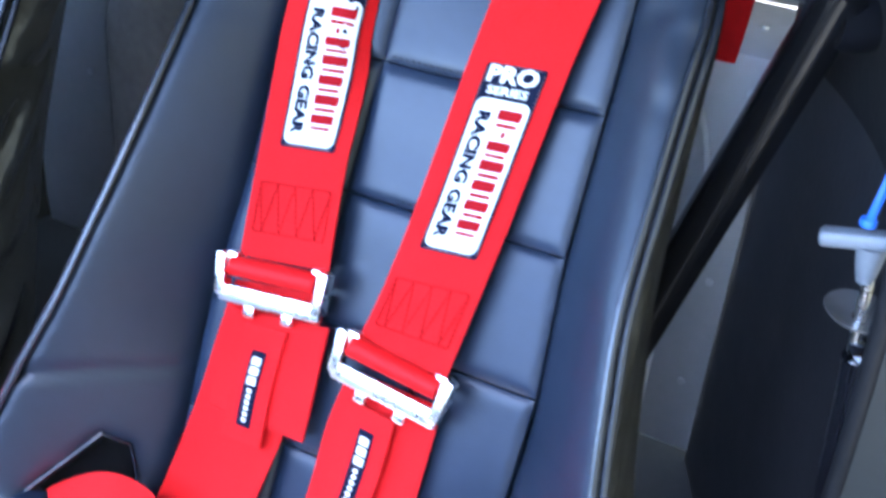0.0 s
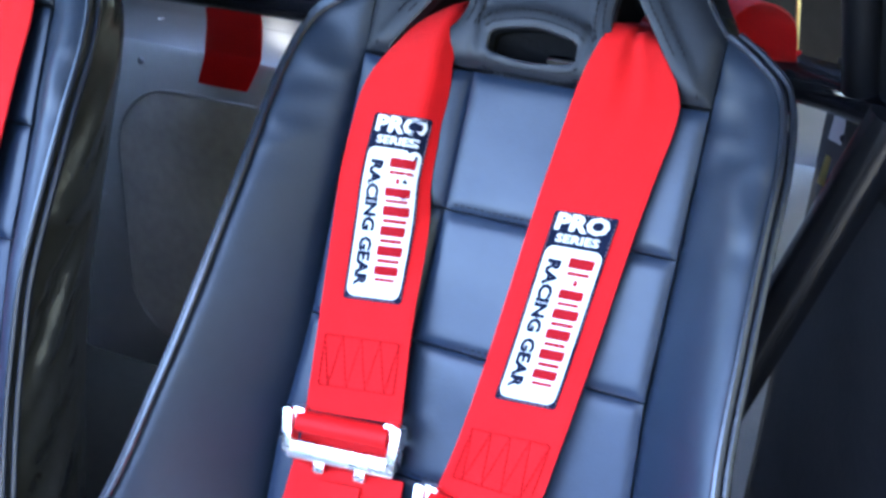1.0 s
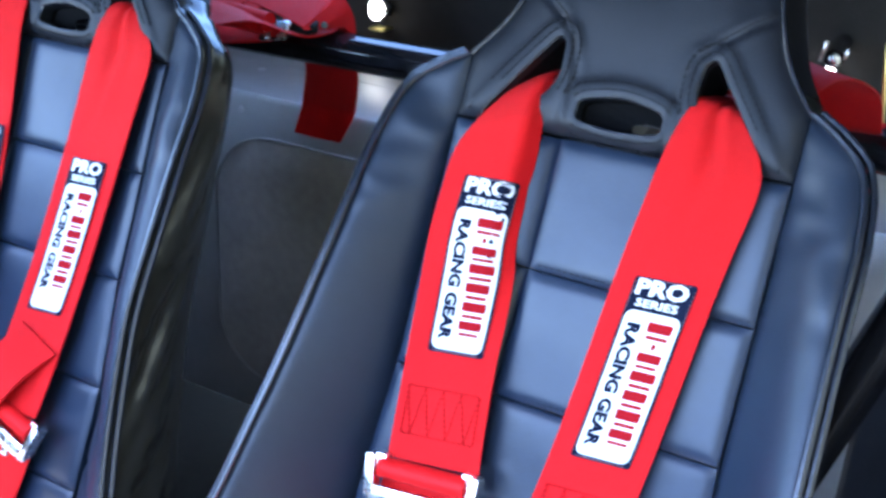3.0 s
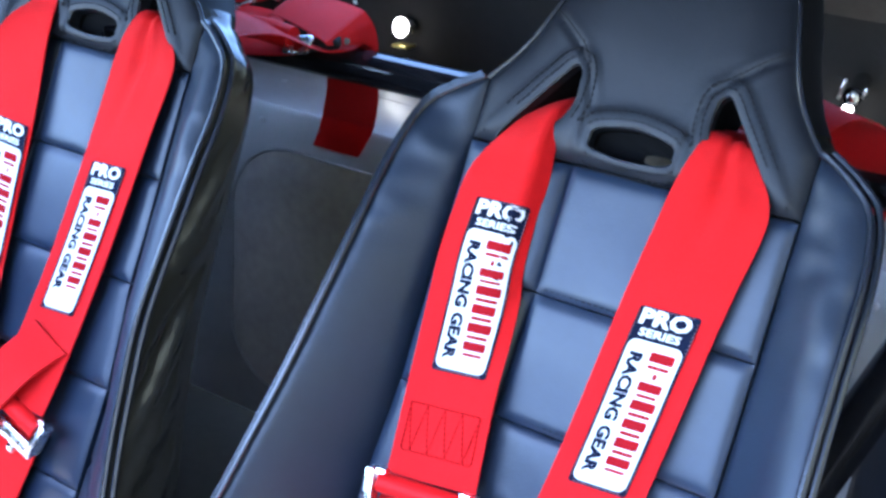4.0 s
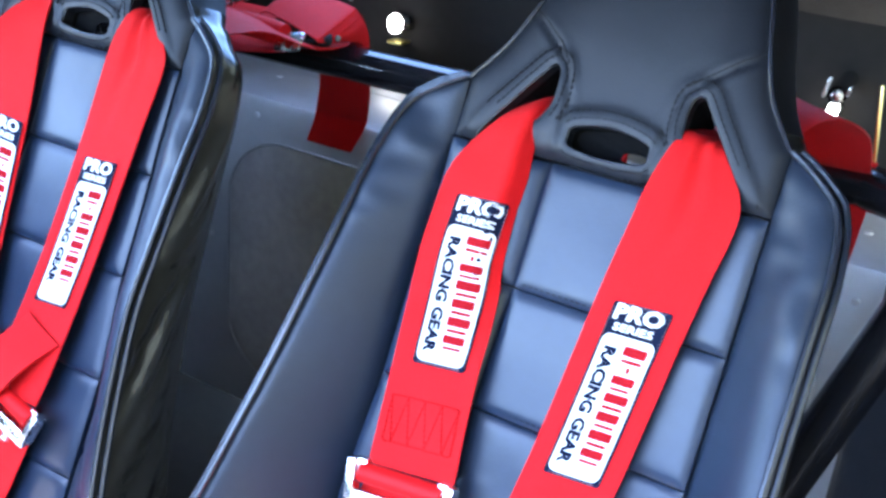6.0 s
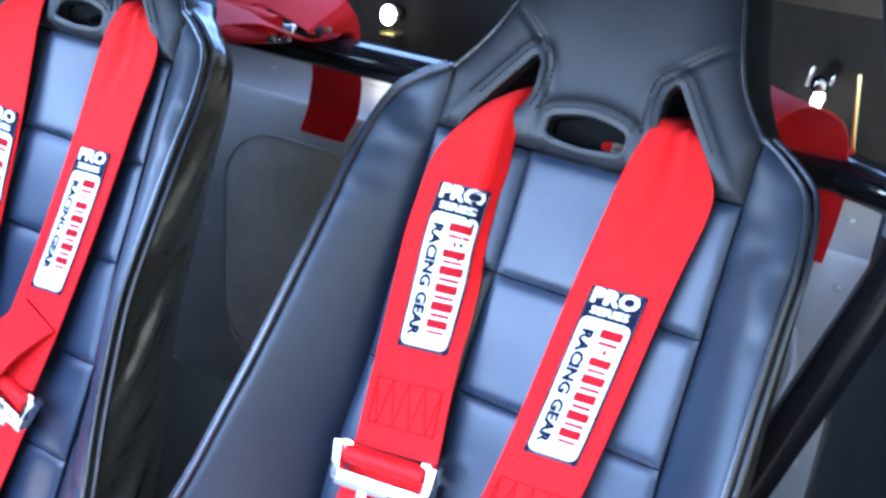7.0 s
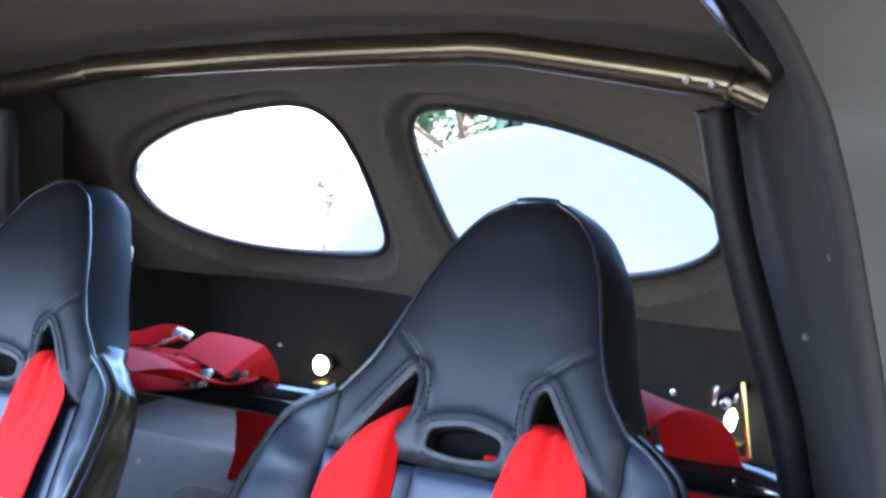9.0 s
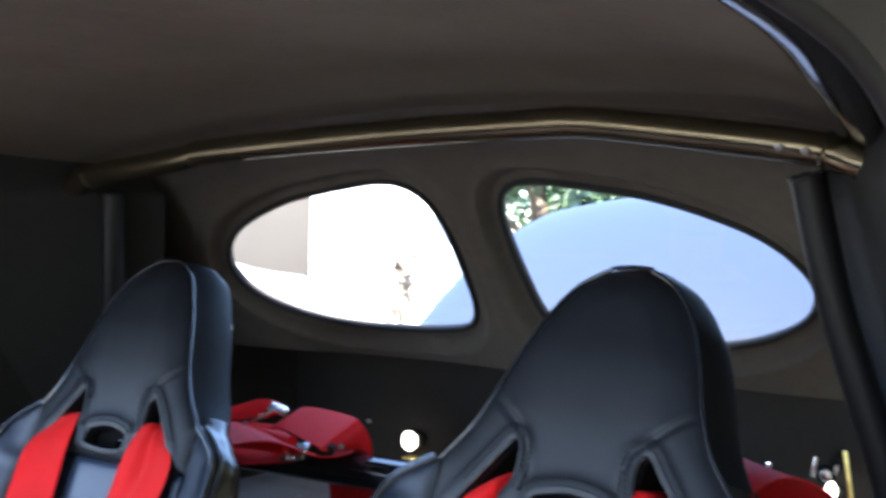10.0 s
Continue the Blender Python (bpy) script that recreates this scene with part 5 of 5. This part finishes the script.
box(bm, pose(0.151, 0.296, 0.782, 0, -8, 0), 0.0035, 0.005, 0.090, 0.001)
part("plate", bm, BRASS, strip)

handle = thing("pull_handle", (0.318, 0.0, 0.56), "cast metal T-handle with a blue cable beside the seat", "handle")
bm = bmesh.new()
box(bm, pose(0.318, 0.0, 0.6235, 0, -12, 0), 0.064, 0.016, 0.012, 0.004, 3)
part("grip", bm, ALU_HANDLE, handle)
bm = bmesh.new()
tube(bm, [(0.322, 0.0, 0.620), (0.323, 0.0, 0.606), (0.324, 0.0, 0.592)], [0.011, 0.009, 0.006], 14)
part("stem", bm, ALU_HANDLE, handle)
bm = bmesh.new()
tube(bm, [(0.326, 0.0, 0.600), (0.331, 0.0, 0.535)], 0.004, 10)
part("rod", bm, CHROME, handle)
bm = bmesh.new()
prof_ = [(0.0045, 0.0), (0.011, 0.0004), (0.018, 0.0020), (0.0225, 0.0048), (0.0252, 0.0056), (0.0254, 0.0044), (0.0230, 0.0032), (0.018, 0.0004), (0.011, -0.0014), (0.0045, -0.002)]
tilt_ = Vector((0.07, -0.10, 0.99)).to_track_quat('Z', 'Y').to_matrix()
for (ra, za), (rb, zb) in zip(prof_, prof_[1:] + prof_[:1]):
    va, vb = ([bm.verts.new(Vector((0.327, 0.002, 0.563)) + tilt_ @ Vector((r * math.cos(t), r * math.sin(t), z))) for t in np.linspace(0, 2 * math.pi, 29)[:-1]]
              for r, z in ((ra, za), (rb, zb)))
    for k in range(28):
        bm.faces.new((va[k], va[(k + 1) % 28], vb[(k + 1) % 28], vb[k]))
bmesh.ops.remove_doubles(bm, verts=bm.verts[:], dist=1e-5)
part("cup_washer", bm, SMOKED, handle, "smoky dished metal washer")
bm = bmesh.new()
tube(bm, smooth_curve([(0.315, 0.0, 0.633), (0.317, 0.0, 0.650), (0.323, 0.01, 0.70), (0.333, 0.03, 0.77)], 6), 0.0032, 8)
part("cable", bm, BLUE, handle, "blue sleeved cable")
bm = bmesh.new()
disc(bm, pose(0.315, 0.0, 0.636), 0.006, 0.006, 12, 0.001)
part("ferrule", bm, BLUE, handle)
hose = thing("side_hose", (0.19, 0.27, 0.47), "thin pale cable looped beside the seat", "cable")
bm = bmesh.new()
tube(bm, smooth_curve([(0.101, 0.30, 0.612), (0.117, 0.30, 0.592), (0.136, 0.30, 0.566), (0.149, 0.30, 0.525), (0.152, 0.30, 0.493), (0.142, 0.30, 0.42), (0.130, 0.32, 0.30), (0.125, 0.34, 0.16)], 6), 0.004, 8)
part("sleeve", bm, WHITE, hose)

# ---------------------------------------------------------------- outside
bm = bmesh.new()
grid(bm, lambda x, y: Vector((x, y, 0.0)), -400, 400, 20, -400, 400, 20)
structure("ground", bm, CONCRETE_YARD, "grey sunlit concrete yard", "ground")


def deck_z(x, y):
    z = 1.145 - 0.38 * (x + 0.35) ** 2 - 2.6 * max(0.0, -0.62 - x) ** 1.5
    k = (y - 1.25) / 0.55
    return max(0.50, z - (0.20 if y < 1.25 else 0.26) * k * k)


bm = bmesh.new()
slab(bm, lambda x, y: Vector((x, y, deck_z(x, y))), -1.15, 0.55, 44, 0.652, 2.0, 32, (0, 0, -0.02))
structure("rear_deck", bm, DECK, "smooth glossy blue rear bodywork of the car", "car body")

white = thing("garage", (-5.5, 9.0, 0.0), "white rendered garage wall in the yard", "building")
bm = bmesh.new()
box(bm, pose(-7.4, 9.5, 1.6), 1.9, 1.0, 3.2, 0.03)
part("wall", bm, WALLWHITE, white)
bm = bmesh.new()
box(bm, pose(-7.4, 9.5, 3.28), 2.1, 1.3, 0.16, 0.03)
part("roof", bm, CONCRETE, white)
wall = thing("building", (-11.0, 12.0, 0.0), "brown stuccoed building with a plain wall", "building")
bm = bmesh.new()
box(bm, pose(-12.45, 10.1, 2.0), 8.0, 2.0, 4.0, 0.03)
part("wall", bm, STUCCO, wall)
bm = bmesh.new()
box(bm, pose(-12.45, 10.1, 4.1), 8.4, 2.4, 0.2, 0.03)
part("roof", bm, CONCRETE, wall)


def parked_car(x, y, turn):
    """A white hatchback: x of its own frame runs along it, bonnet towards -x."""
    car = thing("parked_car", (x, y, 0.0), "white hatchback car parked in the sunlit yard", "car")
    car.rotation_euler.z = radians(turn)
    side = [(-2.05, 0.30), (-2.08, 0.62), (-1.95, 0.78), (-1.05, 0.92), (-0.45, 1.36), (-0.10, 1.44), (0.95, 1.42), (1.70, 1.05), (1.98, 0.98), (2.02, 0.45), (1.95, 0.30)]
    side = [tuple(p) for p in smooth_curve(side, 5, True)]

    def half(z):
        return 0.84 - 0.20 * max(0.0, (z - 0.9) / 0.55) ** 1.3 - 0.05 * max(0.0, (0.5 - z) / 0.2)

    def put(name, bm, mat, parent=car, label=""):
        ob = new(name, finish(bm, mat, name))
        ob.parent = parent
        if label:
            ob["label"] = label
        return ob

    bm = bmesh.new()
    rings = [[bm.verts.new((a, k * half(b) * (1 if abs(k) < 1 else 0.97), b + (0.0 if abs(k) < 1 else -0.02 * (b > 0.9)))) for a, b in side] for k in (-1, -0.9, -0.4, 0.4, 0.9, 1)]
    for p, q in zip(rings, rings[1:]):
        for i in range(len(side)):
            j = (i + 1) % len(side)
            bm.faces.new((p[i], p[j], q[j], q[i]))
    bm.faces.new(rings[0])
    bm.faces.new(rings[-1][::-1])
    put("body", bm, CAR_WHITE)
    for k in (-1, 1):
        for pts in ([(-0.82, 0.97), (-0.38, 1.33), (0.22, 1.36), (0.22, 0.97)], [(0.30, 0.97), (0.30, 1.36), (0.88, 1.35), (1.30, 0.99)]):
            bm = bmesh.new()
            vs = [bm.verts.new((a, k * (half(b) + 0.006), b)) for a, b in pts]
            bm.faces.new(vs)
            r = bmesh.ops.extrude_face_region(bm, geom=bm.faces[:])
            for v in r["geom"]:
                if isinstance(v, bmesh.types.BMVert):
                    v.co.y -= k * 0.03
            put("side_window", bm, CAR_GLASS)
        for ax in (-1.28, 1.25):
            bm = bmesh.new()
            disc(bm, pose(ax, k * 0.76, 0.31, 90), 0.31, 0.20, 28, 0.03)
            w = put("wheel", bm, RUBBER)
            bm = bmesh.new()
            disc(bm, pose(ax, k * 0.865, 0.31, 90), 0.20, 0.012, 24, 0.004)
            put("rim", bm, CHROME, w)
        bm = bmesh.new()
        box(bm, pose(-1.96, k * 0.60, 0.68, 0, 20, 0), 0.10, 0.30, 0.13, 0.03)
        put("headlight", bm, CHROME)
    bm = bmesh.new()
    vs = [bm.verts.new(p) for p in ((-0.98, -0.70, 0.97), (-0.98, 0.70, 0.97), (-0.50, 0.56, 1.345), (-0.50, -0.56, 1.345))]
    bm.faces.new(vs)
    r = bmesh.ops.extrude_face_region(bm, geom=bm.faces[:])
    for v in r["geom"]:
        if isinstance(v, bmesh.types.BMVert):
            v.co += Vector((-0.02, 0, 0.02))
    put("windscreen", bm, CAR_GLASS)
    return car


parked_car(-8.5, 6.1, 192)

# low white railing between the garage and the trees
rail = thing("railing", (-5.9, 8.2, 0.0), "white painted railing at the edge of the yard", "railing")
for k in range(7):
    bm = bmesh.new()
    box(bm, pose(-5.90 + 0.42 * k, 8.2 + 0.05 * k, 0.58), 0.05, 0.05, 1.16, 0.006)
    part("post", bm, WALLWHITE, rail)
for z in (1.12, 0.72, 0.34):
    bm = bmesh.new()
    box(bm, pose(-4.64, 8.35, z, 0, 0, 6.8), 2.62, 0.035, 0.07, 0.006)
    part("bar", bm, WALLWHITE, rail)

def tree(x, y, h, crown, seed, leaves=2600):
    rnd = random.Random(seed)
    t = thing("tree", (x, y, 0), "leafy green tree beyond the yard", "tree", "trees beyond the yard")
    bm = bmesh.new()
    tube(bm, [(x, y, 0), (x + 0.1, y, h * 0.35), (x - 0.05, y + 0.1, h * 0.7)], [0.22, 0.16, 0.08], 10)
    for k in range(6):
        a = k * 1.05 + seed
        z = h * (0.35 + 0.06 * k)
        tube(bm, [(x, y, z), (x + 0.5 * crown * math.cos(a), y + 0.5 * crown * math.sin(a), z + 0.3 * crown), (x + 0.85 * crown * math.cos(a), y + 0.85 * crown * math.sin(a), z + 0.55 * crown)], [0.08, 0.05, 0.02], 6)
    part("trunk", bm, BARK, t)
    clumps = [(rnd.gauss(0, 0.5) * crown, rnd.gauss(0, 0.5) * crown, h * 0.68 + rnd.gauss(0, 0.32) * crown, crown * rnd.uniform(0.22, 0.42)) for _ in range(16)]
    verts, faces = [], []
    for _ in range(leaves):
        cx, cy, cz, r = rnd.choice(clumps)
        d = Vector((rnd.gauss(0, 1), rnd.gauss(0, 1), rnd.gauss(0, 1))).normalized() * r * rnd.uniform(0.6, 1.0)
        q = Vector((x + cx, y + cy, cz)) + d
        n = (d.normalized() + Vector((rnd.uniform(-.6, .6), rnd.uniform(-.6, .6), rnd.uniform(-.2, .8)))).normalized()
        a = n.orthogonal().normalized()
        b = n.cross(a)
        s = rnd.uniform(0.07, 0.14)
        k = len(verts)
        verts += [q - a * s, q - b * s * 0.5, q + a * s, q + b * s * 0.5]
        faces.append((k, k + 1, k + 2, k + 3))
    me = bpy.data.meshes.new("crown")
    me.from_pydata([tuple(v - Vector((x, y, 0))) for v in verts], [], faces)
    me.materials.append(LEAF)
    c = new("crown", me)
    c.parent = t
    c["kind"] = "stuff"
    return t


def sapling(x, y, h, seed):
    rnd = random.Random(seed)
    t = thing("sapling", (x, y, 0), "slim young tree with sparse brown leaves in the yard", "tree")
    bm = bmesh.new()
    line = smooth_curve([(x, y, 0), (x + 0.03, y, h * 0.4), (x - 0.04, y + 0.02, h * 0.75), (x + 0.05, y, h)], 5)
    tube(bm, line, [0.025 - 0.018 * i / len(line) for i in range(len(line))], 8)
    twigs = []
    for k in range(9):
        z, a = h * (0.32 + 0.07 * k), k * 2.4
        e = (x + 0.05 * math.cos(a) + 0.04 * (k - 4) / 4, y + 0.05 * math.sin(a), z + 0.05)
        tube(bm, [(x, y, z), e], [0.007, 0.003], 5)
        twigs.append(e)
    part("trunk", bm, BARK, t)
    verts, faces = [], []
    for _ in range(80):
        q = Vector(rnd.choice(twigs)) + Vector((rnd.gauss(0, 0.018), rnd.gauss(0, 0.018), rnd.gauss(0, 0.03))) - Vector((x, y, 0))
        a = Vector((rnd.gauss(0, 1), rnd.gauss(0, 1), rnd.gauss(0, 1))).normalized()
        b = a.orthogonal().normalized() * 0.016
        k = len(verts)
        verts += [q - a * 0.04, q - b, q + a * 0.04, q + b]
        faces.append((k, k + 1, k + 2, k + 3))
    me = bpy.data.meshes.new("crown")
    me.from_pydata([tuple(v) for v in verts], [], faces)
    me.materials.append(BARK)
    c = new("crown", me)
    c.parent = t
    c["kind"] = "stuff"
    return t


sapling(-3.20, 4.05, 1.12, 5)
for k, (x, y, h, c) in enumerate([(-8.5, 15.0, 3.3, 1.5), (-7.0, 15.6, 3.5, 1.5), (-3.6, 16.0, 4.4, 1.8), (-0.5, 16.5, 4.8, 2.0), (2.5, 17.0, 4.2, 1.8), (-12.5, 20.0, 5.5, 2.3)]):
    tree(x, y, h, c, k + 3)

# unseen wall, added to block sky light from the open door's side
bm = bmesh.new()
slab(bm, lambda y, z: Vector((1.30, y, z)), -7.0, 5.0, 24, 0.0, 3.3, 8, (0.15, 0, 0))
structure("wall_yard", bm, DARKWALL, "unseen olive wall added beside the car to block light at its open door", "wall")
